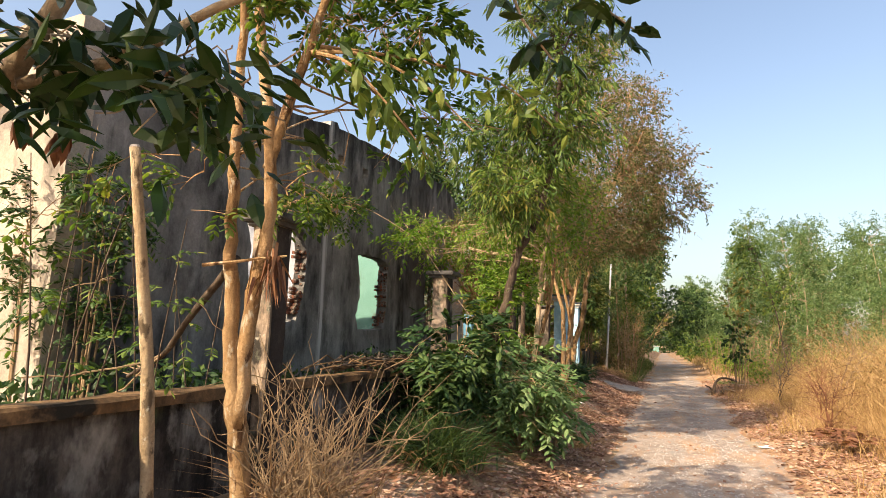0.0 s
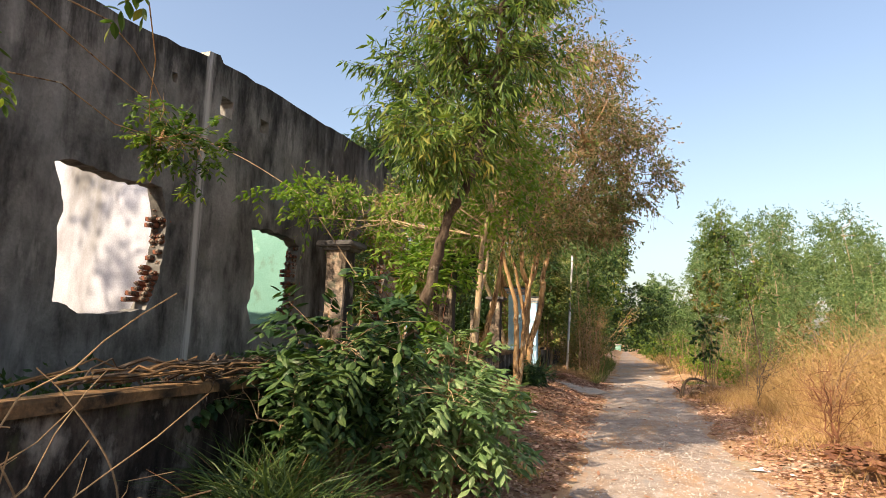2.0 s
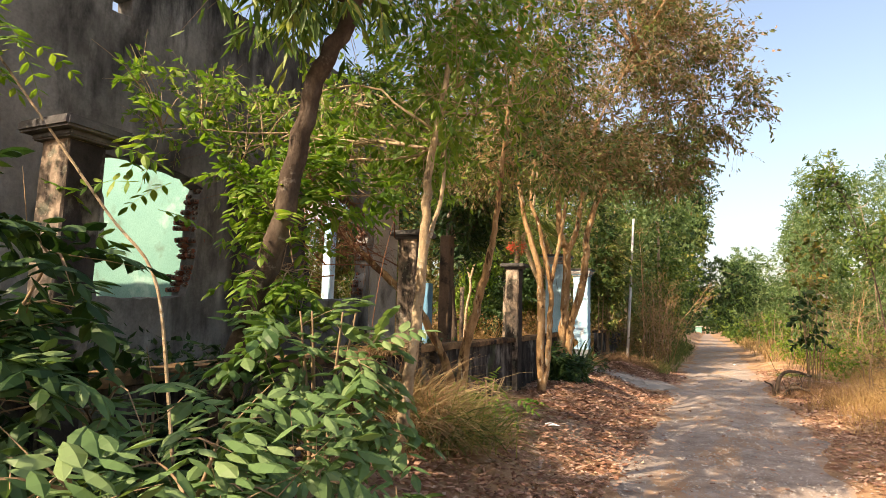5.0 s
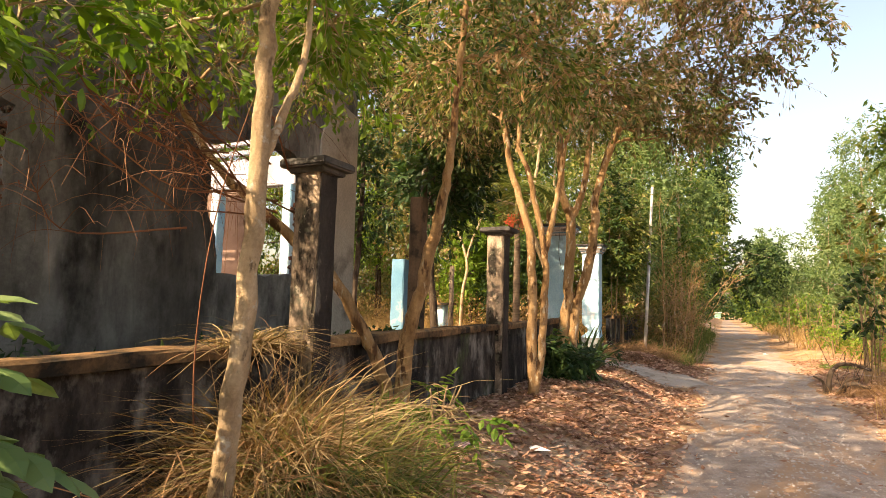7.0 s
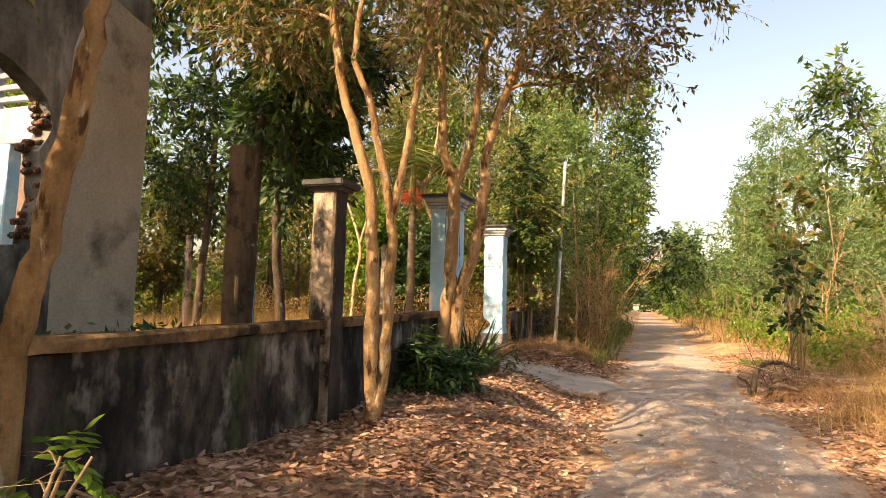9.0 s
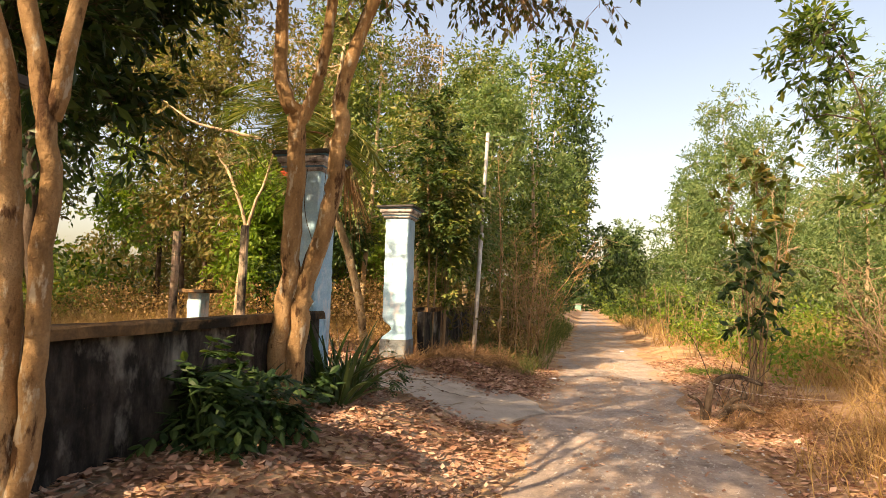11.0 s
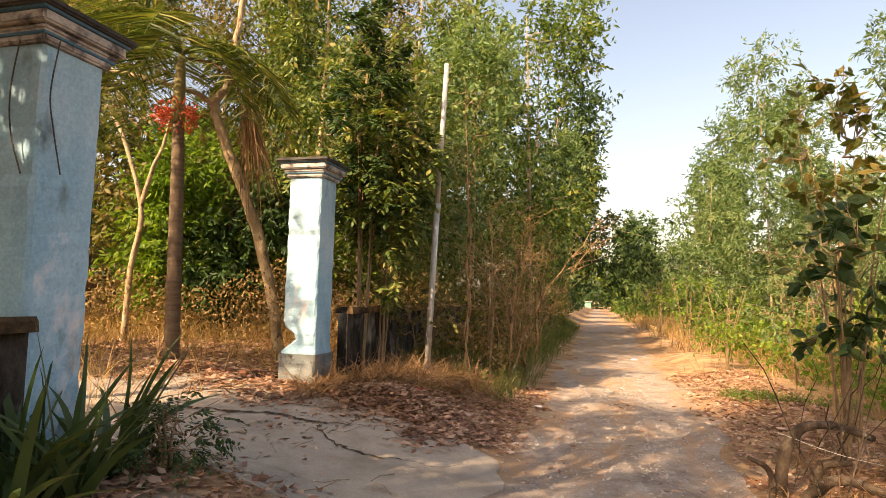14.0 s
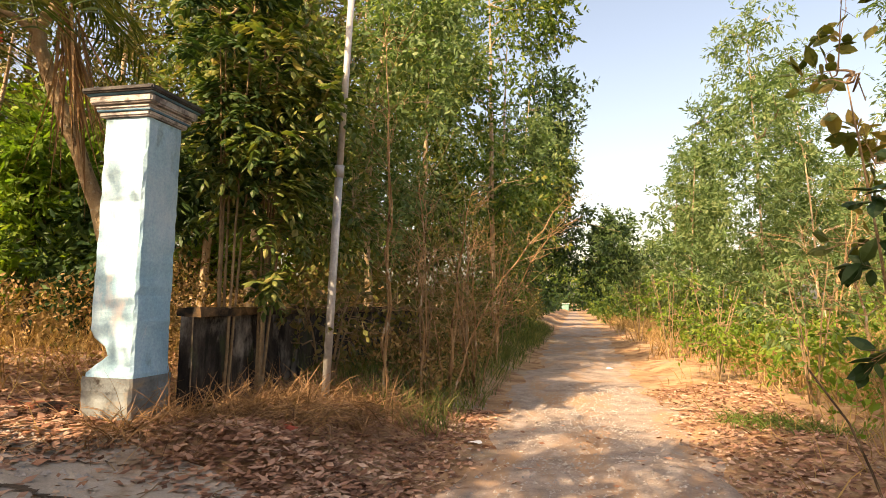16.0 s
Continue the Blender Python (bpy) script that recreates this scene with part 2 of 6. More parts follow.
M["bark_tan"] = surface("tan_peeling_bark", [(0.3, (0.14, 0.08, 0.036)), (0.48, (0.29, 0.18, 0.088)), (0.7, (0.44, 0.3, 0.165))], 7.0, stretch=(1, 1, 0.3), grain=55, relief=1.3, stain=(0.5, 0.43, 0.32), stain_scale=13.0, stain_at=(0.58, 0.64), stain_stretch=(1, 1, 0.35), stain2=(0.095, 0.05, 0.025), stain2_scale=10.0, stain2_at=(0.57, 0.63), stain2_stretch=(1, 1, 0.3), rough=0.75)
M["bark_pale"] = surface("pale_smooth_bark", [(0.3, (0.19, 0.135, 0.08)), (0.5, (0.34, 0.255, 0.16)), (0.72, (0.46, 0.37, 0.25))], 7.0, stretch=(1, 1, 0.4), grain=55, relief=1.0, stain=(0.12, 0.09, 0.058), stain_scale=11.0, stain_at=(0.57, 0.64), stain_stretch=(1, 1, 0.5), stain2=(0.45, 0.41, 0.33), stain2_scale=14.0, stain2_at=(0.6, 0.66))
M["bark_dark"] = surface("dark_rough_bark", [(0.25, (0.025, 0.018, 0.012)), (0.5, (0.063, 0.046, 0.034)), (0.75, (0.14, 0.112, 0.087))], 9.0, stretch=(1, 1, 0.4), grain=40, relief=0.9, stain=(0.28, 0.25, 0.21), stain_scale=7, stain_at=(0.6, 0.7))
M["twig"] = surface("dry_twig", [(0.3, (0.145, 0.097, 0.057)), (0.7, (0.289, 0.21, 0.127))], 9.0, grain=60, relief=0.3)
M["leaf_green"] = leaf_material("fresh_green_leaf", [(0.1, (0.023, 0.052, 0.015)), (0.45, (0.073, 0.134, 0.03)), (0.75, (0.168, 0.226, 0.047)), (0.97, (0.328, 0.268, 0.074))], 0.4)
M["leaf_bright"] = leaf_material("bright_leaf", [(0.1, (0.061, 0.133, 0.02)), (0.5, (0.135, 0.233, 0.035)), (0.9, (0.245, 0.312, 0.057))], 0.45)
M["leaf_dark"] = leaf_material("dark_glossy_leaf", [(0.1, (0.011, 0.032, 0.012)), (0.5, (0.029, 0.066, 0.021)), (0.9, (0.083, 0.127, 0.035))], 0.22, 0.48)
M["leaf_deep"] = leaf_material("deep_green_leaf", [(0.1, (0.008, 0.022, 0.006)), (0.5, (0.02, 0.046, 0.011)), (0.9, (0.055, 0.085, 0.02))], 0.2, 0.35)
M["leaf_olive"] = leaf_material("olive_dry_leaf", [(0.1, (0.049, 0.057, 0.02)), (0.4, (0.117, 0.123, 0.037)), (0.7, (0.196, 0.155, 0.062)), (0.95, (0.293, 0.175, 0.094))], 0.35, 0.55)
M["leaf_red"] = leaf_material("reddish_leaf", [(0.1, (0.048, 0.078, 0.027)), (0.45, (0.121, 0.14, 0.05)), (0.7, (0.23, 0.168, 0.106)), (0.95, (0.391, 0.274, 0.224))], 0.35, 0.55, 0.6)
M["hay"] = leaf_material("matted_hay", [(0.1, (0.11, 0.075, 0.042)), (0.45, (0.25, 0.18, 0.1)), (0.8, (0.42, 0.33, 0.19)), (0.97, (0.2, 0.22, 0.08))], 0.25, 0.75, 0.9)
M["leaf_acacia"] = leaf_material("acacia_leaf", [(0.1, (0.054, 0.104, 0.047)), (0.5, (0.123, 0.199, 0.078)), (0.9, (0.234, 0.283, 0.133))], 0.4, 0.5)
M["leaf_bigdry"] = leaf_material("yellowing_big_leaf", [(0.1, (0.045, 0.07, 0.018)), (0.5, (0.13, 0.145, 0.03)), (0.9, (0.34, 0.24, 0.07))], 0.35, 0.45)
M["leaf_bush"] = leaf_material("soft_green_leaf", [(0.1, (0.05, 0.104, 0.036)), (0.5, (0.108, 0.185, 0.066)), (0.9, (0.189, 0.266, 0.114))], 0.3, 0.45)
M["leaf_dry"] = leaf_material("dry_brown_scrub", [(0.1, (0.103, 0.067, 0.03)), (0.45, (0.276, 0.168, 0.078)), (0.75, (0.437, 0.302, 0.144)), (0.95, (0.276, 0.28, 0.084))], 0.3, 0.7)
M["leaf_wood"] = leaf_material("woodland_leaf", [(0.1, (0.028, 0.057, 0.018)), (0.45, (0.089, 0.14, 0.036)), (0.75, (0.205, 0.228, 0.063)), (0.97, (0.359, 0.266, 0.111))], 0.32, 0.4)
M["leaf_litter"] = leaf_material("fallen_leaf", [(0.05, (0.09, 0.043, 0.029)), (0.35, (0.243, 0.122, 0.078)), (0.65, (0.448, 0.268, 0.189)), (0.95, (0.64, 0.488, 0.377))], 0.08, 0.7, 2.0)
M["straw"] = leaf_material("dry_grass", [(0.1, (0.184, 0.103, 0.044)), (0.45, (0.368, 0.232, 0.106)), (0.8, (0.534, 0.378, 0.194)), (0.97, (0.276, 0.258, 0.079))], 0.3, 0.7, 0.7)
M["grass"] = leaf_material("green_grass", [(0.1, (0.03, 0.06, 0.014)), (0.5, (0.1, 0.14, 0.035)), (0.9, (0.3, 0.27, 0.1))], 0.3, 0.5)
M["agave"] = leaf_material("strap_leaf", [(0.1, (0.012, 0.035, 0.012)), (0.5, (0.035, 0.075, 0.022)), (0.9, (0.09, 0.13, 0.05))], 0.12, 0.35)
M["dead_leaf"] = leaf_material("dead_brown_leaf", [(0.1, (0.06, 0.025, 0.015)), (0.6, (0.2, 0.09, 0.05)), (0.9, (0.32, 0.18, 0.1))], 0.15, 0.75)
M["fruit"] = surface("red_palm_fruit", [(0.3, (0.4, 0.05, 0.03)), (0.7, (0.62, 0.14, 0.07))], 12, rough=0.45, grain=60)
M["grass_dark"] = leaf_material("dark_grass", [(0.1, (0.012, 0.03, 0.009)), (0.5, (0.04, 0.075, 0.02)), (0.9, (0.12, 0.16, 0.05))], 0.25, 0.45)
M["grass_fresh"] = leaf_material("fresh_grass", [(0.1, (0.05, 0.09, 0.02)), (0.5, (0.1, 0.17, 0.035)), (0.9, (0.2, 0.26, 0.07))], 0.3, 0.5)
M["straw_dark"] = leaf_material("brown_dead_grass", [(0.1, (0.091, 0.05, 0.027)), (0.5, (0.26, 0.15, 0.081)), (0.9, (0.468, 0.3, 0.163))], 0.2, 0.75)
M["bark_palm"] = surface("ringed_palm_bark", [(0.3, (0.084, 0.061, 0.045)), (0.7, (0.182, 0.137, 0.098))], 7.0, stretch=(0.4, 0.4, 3.0), grain=50, relief=0.5)
M["leaf_shaft"] = surface("pale_green_shaft", [(0.3, (0.14, 0.13, 0.05)), (0.7, (0.238, 0.19, 0.09))], 4.0, stretch=(1, 1, 0.3), rough=0.5, grain=40, relief=0.2)
M["pink_rag"] = surface("pink_plastic", [(0.3, (0.5, 0.3, 0.3)), (0.7, (0.65, 0.45, 0.44))], 6, rough=0.5)
M["red_rag"] = surface("dusty_red_cloth", [(0.3, (0.3, 0.06, 0.04)), (0.7, (0.42, 0.12, 0.08))], 6)
M["plastic"] = surface("white_plastic_litter", [(0.3, (0.7, 0.7, 0.7)), (0.7, (0.85, 0.85, 0.85))], 5, rough=0.4)

# ---- mesh builders ----
rng = np.random.default_rng(7)


class Build:
    """Collects vertices and faces of one mesh."""

    def __init__(self):
        self.v, self.f, self.n = [], [], 0

    def add(self, verts, faces):
        verts = np.asarray(verts, float).reshape(-1, 3)
        for fc in faces:
            self.f.append(tuple(int(i) + self.n for i in fc))
        self.v.append(verts)
        self.n += len(verts)

    def block(self, verts, faces):
        """Many like faces at once: faces is an integer array."""
        self.v.append(np.asarray(verts, float).reshape(-1, 3))
        self.f.extend(map(tuple, (np.asarray(faces) + self.n).tolist()))
        self.n += len(self.v[-1])

    def box(self, x0, x1, y0, y1, z0, z1, bevel=0.0):
        bm = bmesh.new()
        bmesh.ops.create_cube(bm, size=1.0, matrix=Matrix.Translation(((x0 + x1) / 2, (y0 + y1) / 2, (z0 + z1) / 2)) @ Matrix.Diagonal((x1 - x0, y1 - y0, z1 - z0, 1)))
        if bevel:
            bmesh.ops.bevel(bm, geom=bm.edges[:], offset=bevel, segments=2, affect="EDGES", clamp_overlap=True)
        bm.verts.index_update()
        self.add([v.co[:] for v in bm.verts], [[v.index for v in fc.verts] for fc in bm.faces])
        bm.free()

    def tube(self, pts, radii, sides=8, knobs=0.0):
        pts = np.asarray(pts, float)
        k = len(pts)
        radii = np.broadcast_to(np.asarray(radii, float), (k,)) if np.ndim(radii) == 0 else np.interp(np.linspace(0, 1, k), np.linspace(0, 1, len(radii)), radii)
        tan = np.gradient(pts, axis=0)
        tan /= np.linalg.norm(tan, axis=1)[:, None] + 1e-9
        ref = np.where(np.abs(tan[:, 2:3]) > 0.9, [[1.0, 0, 0]], [[0, 0, 1.0]])
        ref = np.broadcast_to(ref[0], tan.shape)
        a = np.cross(tan, ref)
        a /= np.linalg.norm(a, axis=1)[:, None] + 1e-9
        b = np.cross(tan, a)
        th = np.linspace(0, 2 * np.pi, sides, endpoint=False)
        r = radii[:, None] * (1 + knobs * rng.normal(size=(k, sides)))
        ring = pts[:, None] + r[..., None] * (np.cos(th)[None, :, None] * a[:, None] + np.sin(th)[None, :, None] * b[:, None])
        i, j = np.meshgrid(np.arange(k - 1), np.arange(sides), indexing="ij")
        jn = (j + 1) % sides
        q = np.stack([i * sides + j, i * sides + jn, (i + 1) * sides + jn, (i + 1) * sides + j], -1).reshape(-1, 4)
        n0 = self.n
        self.block(ring, q)
        self.f.append(tuple(n0 + s for s in range(sides))[::-1])
        self.f.append(tuple(n0 + (k - 1) * sides + s for s in range(sides)))

    def mesh(self, name, mat, smooth=False):
        me = bpy.data.meshes.new(name)
        if self.v:
            me.from_pydata(np.concatenate(self.v).tolist(), [], self.f)
        me.materials.append(mat)
        if smooth:
            me.shade_smooth()
        me.update()
        return me


def part(name, made, mat, parent=None, label="", smooth=False):
    me = made if isinstance(made, bpy.types.Mesh) else made.mesh(name, mat, smooth)
    ob = new(name, me)
    if parent is not None:
        ob.parent = parent
        if parent.parent is None:
            ob.matrix_parent_inverse = Matrix.Translation(-parent.location)
    if label:
        ob["label"] = label
    return ob


def thing(name, at, label, category, group="", kind=""):
    """An empty at the base of a thing, to carry its parts."""
    ob = new(name)
    ob.location = at
    ob.empty_display_size = 0.1
    return tagged(ob, label, category, group, kind)


def smooth_line(pts, n):
    """Catmull-Rom through the points."""
    p = np.asarray(pts, float)
    if len(p) < 3:
        return p[0] + (p[-1] - p[0]) * np.linspace(0, 1, n)[:, None]
    e = np.vstack([2 * p[0] - p[1], p, 2 * p[-1] - p[-2]])
    u = np.linspace(0, len(p) - 1, n)
    i = np.minimum(u.astype(int), len(p) - 2)
    t = (u - i)[:, None]
    a, b, c, d = e[i], e[i + 1], e[i + 2], e[i + 3]
    return 0.5 * (2 * b + (c - a) * t + (2 * a - 5 * b + 4 * c - d) * t ** 2 + (3 * b - a - 3 * c + d) * t ** 3)


def unit(a):
    return a / (np.linalg.norm(a, axis=-1, keepdims=True) + 1e-9)


LEAF_FAR = (np.array([(0, 0, 0), (0.45, 0.5, -0.08), (1, 0, -0.12), (0.45, -0.5, -0.08)]), np.array([(0, 2, 1), (0, 3, 2)]))
LEAF_NEAR = (np.array([(0, 0, 0), (0.14, 0.27, -0.03), (0.4, 0.5, -0.08), (0.72, 0.36, -0.12), (1, 0, -0.2), (0.72, -0.36, -0.12), (0.4, -0.5, -0.08), (0.14, -0.27, -0.03), (0.4, 0, 0.02), (0.72, 0, -0.05)]),
             np.array([(0, 8, 2, 1), (0, 7, 6, 8), (8, 9, 3, 2), (8, 6, 5, 9), (9, 4, 4, 3), (9, 5, 4, 4)]))


def leaves(build, pos, way, size, width=0.45, near=False, roll=0.9):
    """Lays a leaf at every pos, pointing along way."""
    tv, tf = LEAF_NEAR if near else LEAF_FAR
    n = len(pos)
    way = unit(way)
    up = np.array([0, 0, 1.0]) + rng.normal(size=(n, 3)) * roll
    side = unit(np.cross(up, way))
    nor = np.cross(way, side)
    size = np.broadcast_to(size, (n,))[:, None, None]
    v = pos[:, None] + size * (tv[None, :, 0:1] * way[:, None] + tv[None, :, 1:2] * width * side[:, None] + tv[None, :, 2:3] * nor[:, None])
    if near:
        quads = tf[:4]
        tris = np.array([(9, 4, 3), (9, 5, 4)])
        base = build.n
        build.block(v, (np.arange(n)[:, None, None] * len(tv) + quads).reshape(-1, 4))
        build.f.extend(map(tuple, (np.arange(n)[:, None, None] * len(tv) + tris + base).reshape(-1, 3).tolist()))
    else:
        build.block(v, (np.arange(n)[:, None, None] * len(tv) + tf).reshape(-1, 3))


def sprays(build, stalk, base, way, length, pairs, leaf, width=0.45, near=True):
    """Compound leaves: a stalk with paired leaflets and one at the tip."""
    n = len(base)
    way = unit(way)
    side = unit(np.cross(way, np.array([0, 0, 1.0]) + rng.normal(size=(n, 3)) * 0.3))
    length = np.broadcast_to(length, (n,))
    lp, lw, ls = [], [], []
    for k in range(pairs):
        u = (k + 0.8) / (pairs + 0.3)
        c = base + way * (length * u)[:, None] - np.array([0, 0, 1.0]) * (length * 0.35 * u * u)[:, None]
        for s in (-1, 1):
            lp.append(c)
            lw.append(way * 0.45 + side * s + rng.normal(size=(n, 3)) * 0.16 - [0, 0, 0.25])
            ls.append(leaf * rng.uniform(0.8, 1.15, n) * (0.75 + 0.5 * math.sin(3.0 * u)))
    c = base + way * length[:, None] - np.array([0, 0, 1.0]) * (length * 0.35)[:, None]
    lp.append(c)
    lw.append(way - [0, 0, 0.5])
    ls.append(leaf * np.ones(n))
    leaves(build, np.concatenate(lp), np.concatenate(lw), np.concatenate(ls), width, near, 0.25)
    if stalk is not None:
        q = np.array([0.0, 0.5, 1.0])
        for i in range(n):
            stalk.tube(base[i] + np.outer(q * length[i], way[i]) - np.outer(q * q * length[i] * 0.35, [0, 0, 1.0]), (0.0025, 0.0012), 3)


def blades(build, pos, way, length, width, bend=0.35, seg=3):
    """Grass blades or straps: tapered strips that bend over under their weight."""
    n = len(pos)
    way = unit(way)
    length = np.broadcast_to(length, (n,))
    width = np.broadcast_to(width, (n,))
    bend = np.broadcast_to(bend, (n,))
    side = unit(np.cross(way, np.array([0, 0, 1.0]) + rng.normal(size=(n, 3)) * 0.4))
    flat = way.copy()
    flat[:, 2] = 0
    flat = unit(flat + rng.normal(size=(n, 3)) * [0.25, 0.25, 0])
    rows = []
    for k in range(seg + 1):
        u = k / seg
        c = pos + way * (length * u)[:, None] + (flat * 0.6 - np.array([0, 0, 0.8])) * (length * bend * u * u)[:, None]
        w = (width * (1 - u) ** 0.6 * (1.0 if k else 0.7) + (0.0004))[:, None]
        rows += [c - side * w, c + side * w]
    v = np.stack(rows, 1)
    q = np.array([(2 * k, 2 * k + 1, 2 * k + 3, 2 * k + 2) for k in range(seg)])
    build.block(v, (np.arange(n)[:, None, None] * (2 * seg + 2) + q).reshape(-1, 4))


def tree(name, label, base, stems, radii, blobs, leaf, bark, crown_mat, group="", near=False, per=34, droop=0.5, limbs=5, spread=0.34, twigs=True, category="tree", width=0.4, sides=9, pinnate=0, limb_r=0.035):
    """Stems (lines of points), then limbs to every blob of the crown, twigs to every clump and leaves along the twigs.
    blobs: (x, y, z, rx, ry, rz, clumps)."""
    root = thing(name, base, label, category, group)
    nodes = []
    for st, r in zip(stems, radii):
        b = Build()
        line = smooth_line(st, max(8, 5 * len(st)))
        line[1:-1] += rng.normal(size=(len(line) - 2, 3)) * r[0] * 0.10
        b.tube(line, r, sides, 0.05)
        part("trunk" if st is stems[0] else "stem", b, bark, root, smooth=True)
        nodes.append(line[len(line) // 3:])
    nodes = np.concatenate(nodes)
    twig, crown = Build(), Build()
    lp, lw, ls = [], [], []
    for bx, by, bz, rx, ry, rz, clumps in blobs:
        c, rad = np.array([bx, by, bz]), np.array([rx, ry, rz])
        local = [nodes]
        for _ in range(limbs):
            tgt = c + rad * unit(rng.normal(size=3)) * rng.uniform(0.35, 0.85)
            d = np.linalg.norm(nodes - tgt, axis=1) + 1.2 * np.maximum(0, nodes[:, 2] - tgt[2])
            s = nodes[np.argmin(d)]
            mid = (s + tgt) / 2 + rng.normal(size=3) * 0.1 * np.linalg.norm(tgt - s) + [0, 0, 0.1 * np.linalg.norm(tgt - s)]
            line = smooth_line([s, mid, tgt], 9)
            line[1:] += rng.normal(size=(8, 3)) * 0.03
            r0 = min(limb_r, 0.3 * limb_r + 0.006 * np.linalg.norm(tgt - s))
            if base[1] < 30:
                lb = Build()
                lb.tube(line, (r0, 0.35 * r0), 6)
                part("limb", lb, bark, root, smooth=True)
            else:
                twig.tube(line, (r0, 0.007), 4)
            local.append(line[2:])
        local = np.concatenate(local)
        for _ in range(clumps):
            dirn = unit(rng.normal(size=3))
            q = c + rad * dirn * rng.uniform(0.05, 1.0) ** 0.4 * rng.uniform(0.75, 1.18)
            s = local[np.argmin(np.linalg.norm(local - q, axis=1))]
            ln = np.linalg.norm(q - s)
            mid = (s + q) / 2 + [0, 0, 0.12 * ln]
            line = smooth_line([s, mid, q], 6)
            if twigs:
                twig.tube(line, (0.006, 0.0025), 3)
            m = int(per * rng.uniform(0.5, 1.5))
            k = max(2, m // 7)
            pick = rng.integers(0, k, m)
            root_at = np.sort(rng.uniform(0.2, 1.0, k))
            start = np.stack([np.interp(root_at, np.linspace(0, 1, 6), line[:, c_]) for c_ in range(3)], 1)
            run = unit(rng.normal(size=(k, 3)) + 0.9 * (q - s) / (ln + 0.1) + dirn * 0.4)
            reach = spread * rng.uniform(0.9, 2.1, k)
            if twigs and base[1] < 26:
                for i_ in range(k):
                    twig.tube(start[i_] + np.outer((0, 0.55, 1.0), run[i_] * reach[i_]) - np.outer((0, 0.04, 0.16), [0, 0, reach[i_] * droop]), (0.0028, 0.0012), 3)
            w_ = rng.uniform(0.1, 1.0, m) if not pinnate else rng.uniform(0.1, 0.7, m)
            sag = np.outer(0.16 * droop * w_ * w_ * reach[pick], [0, 0, 1.0])
            lp.append(start[pick] + run[pick] * (reach[pick] * w_)[:, None] - sag + rng.normal(size=(m, 3)) * spread * 0.06)
            lw.append(unit(run[pick] * 0.75 + unit(rng.normal(size=(m, 3))) * 0.85) - np.array([0, 0, droop]))
            ls.append(leaf * rng.uniform(0.6, 1.25, m))
    tagged(part("twig_work", twig, bark, root), kind="stuff")
    if pinnate:
        sprays(crown, None, np.concatenate(lp), np.concatenate(lw) + [0, 0, droop], leaf * pinnate * 0.62, pinnate, leaf, width, near)
    else:
        leaves(crown, np.concatenate(lp), np.concatenate(lw), np.concatenate(ls), width, near)
    tagged(part("crown", crown, crown_mat, root), kind="stuff")
    return root

# ---- large structure ----


def step(a, b, x):
    t = np.clip((x - a) / (b - a), 0, 1)
    return t * t * (3 - 2 * t)


def ground_z(x, y):
    x, y = np.asarray(x, float), np.asarray(y, float)
    wob = 0.12 * np.sin(y * 0.9) + 0.1 * np.sin(y * 0.37 + 1)
    left = 0.43 * step(-0.95 + wob, -2.3 + wob * 0.4, x) + 0.14 * step(-3.2, -6, x)
    gate = step(19.9, 20.7, y) * (1 - step(22.5, 23.2, y))
    left = left * (1 - gate) + gate * np.interp(-x, [0.6, 3.6, 6.0], [0.0, 0.40, 0.55])
    right = 0.16 * step(1.5 + wob, 2.7 + wob, x) + 0.5 * step(3.0, 9.0, x)
    rut = -0.025 * np.exp(-((x - 0.95) / 0.28) ** 2) - 0.025 * np.exp(-((x + 0.45) / 0.28) ** 2)
    bump_ = 0.012 * np.sin(3.1 * x + 1.7 * y) + 0.012 * np.sin(4.7 * y - 2.3 * x) + 0.02 * np.sin(1.3 * y + 0.8 * x)
    near = np.exp(-(np.abs(y - 20) / 60) ** 2)
    far = step(45, 400, np.abs(x) + 0.0 * y)
    return (left + right) * (1 - far) + (rut + bump_) * near * (1 - far)


def grid_sheet(xs, ys, lift=0.0):
    b = Build()
    X, Y = np.meshgrid(xs, ys, indexing="ij")
    b_z = ground_z(X, Y) + lift
    nx, ny = len(xs), len(ys)
    i, j = np.meshgrid(np.arange(nx - 1), np.arange(ny - 1), indexing="ij")
    q = np.stack([i * ny + j, (i + 1) * ny + j, (i + 1) * ny + j + 1, i * ny + j + 1], -1).reshape(-1, 4)
    b.block(np.stack([X, Y, b_z], -1), q)
    return b


far_x = np.concatenate([[-3000, -1200, -500, -200, -100, -60, -40, -25, -16, -12], np.arange(-9, 9.01, 0.15), [12, 16, 25, 40, 60, 100, 200, 500, 1200, 3000]])
far_y = np.concatenate([[-3000, -1200, -400, -150, -60, -30, -18, -10], np.arange(-5, 45.01, 0.2), [48, 52, 58, 66, 76, 90, 110, 140, 200, 400, 1200, 3000]])
tagged(part("ground", grid_sheet(far_x, far_y), M["ground"], smooth=True), "dry orange-brown dirt ground with fallen leaves", "ground", kind="structure")

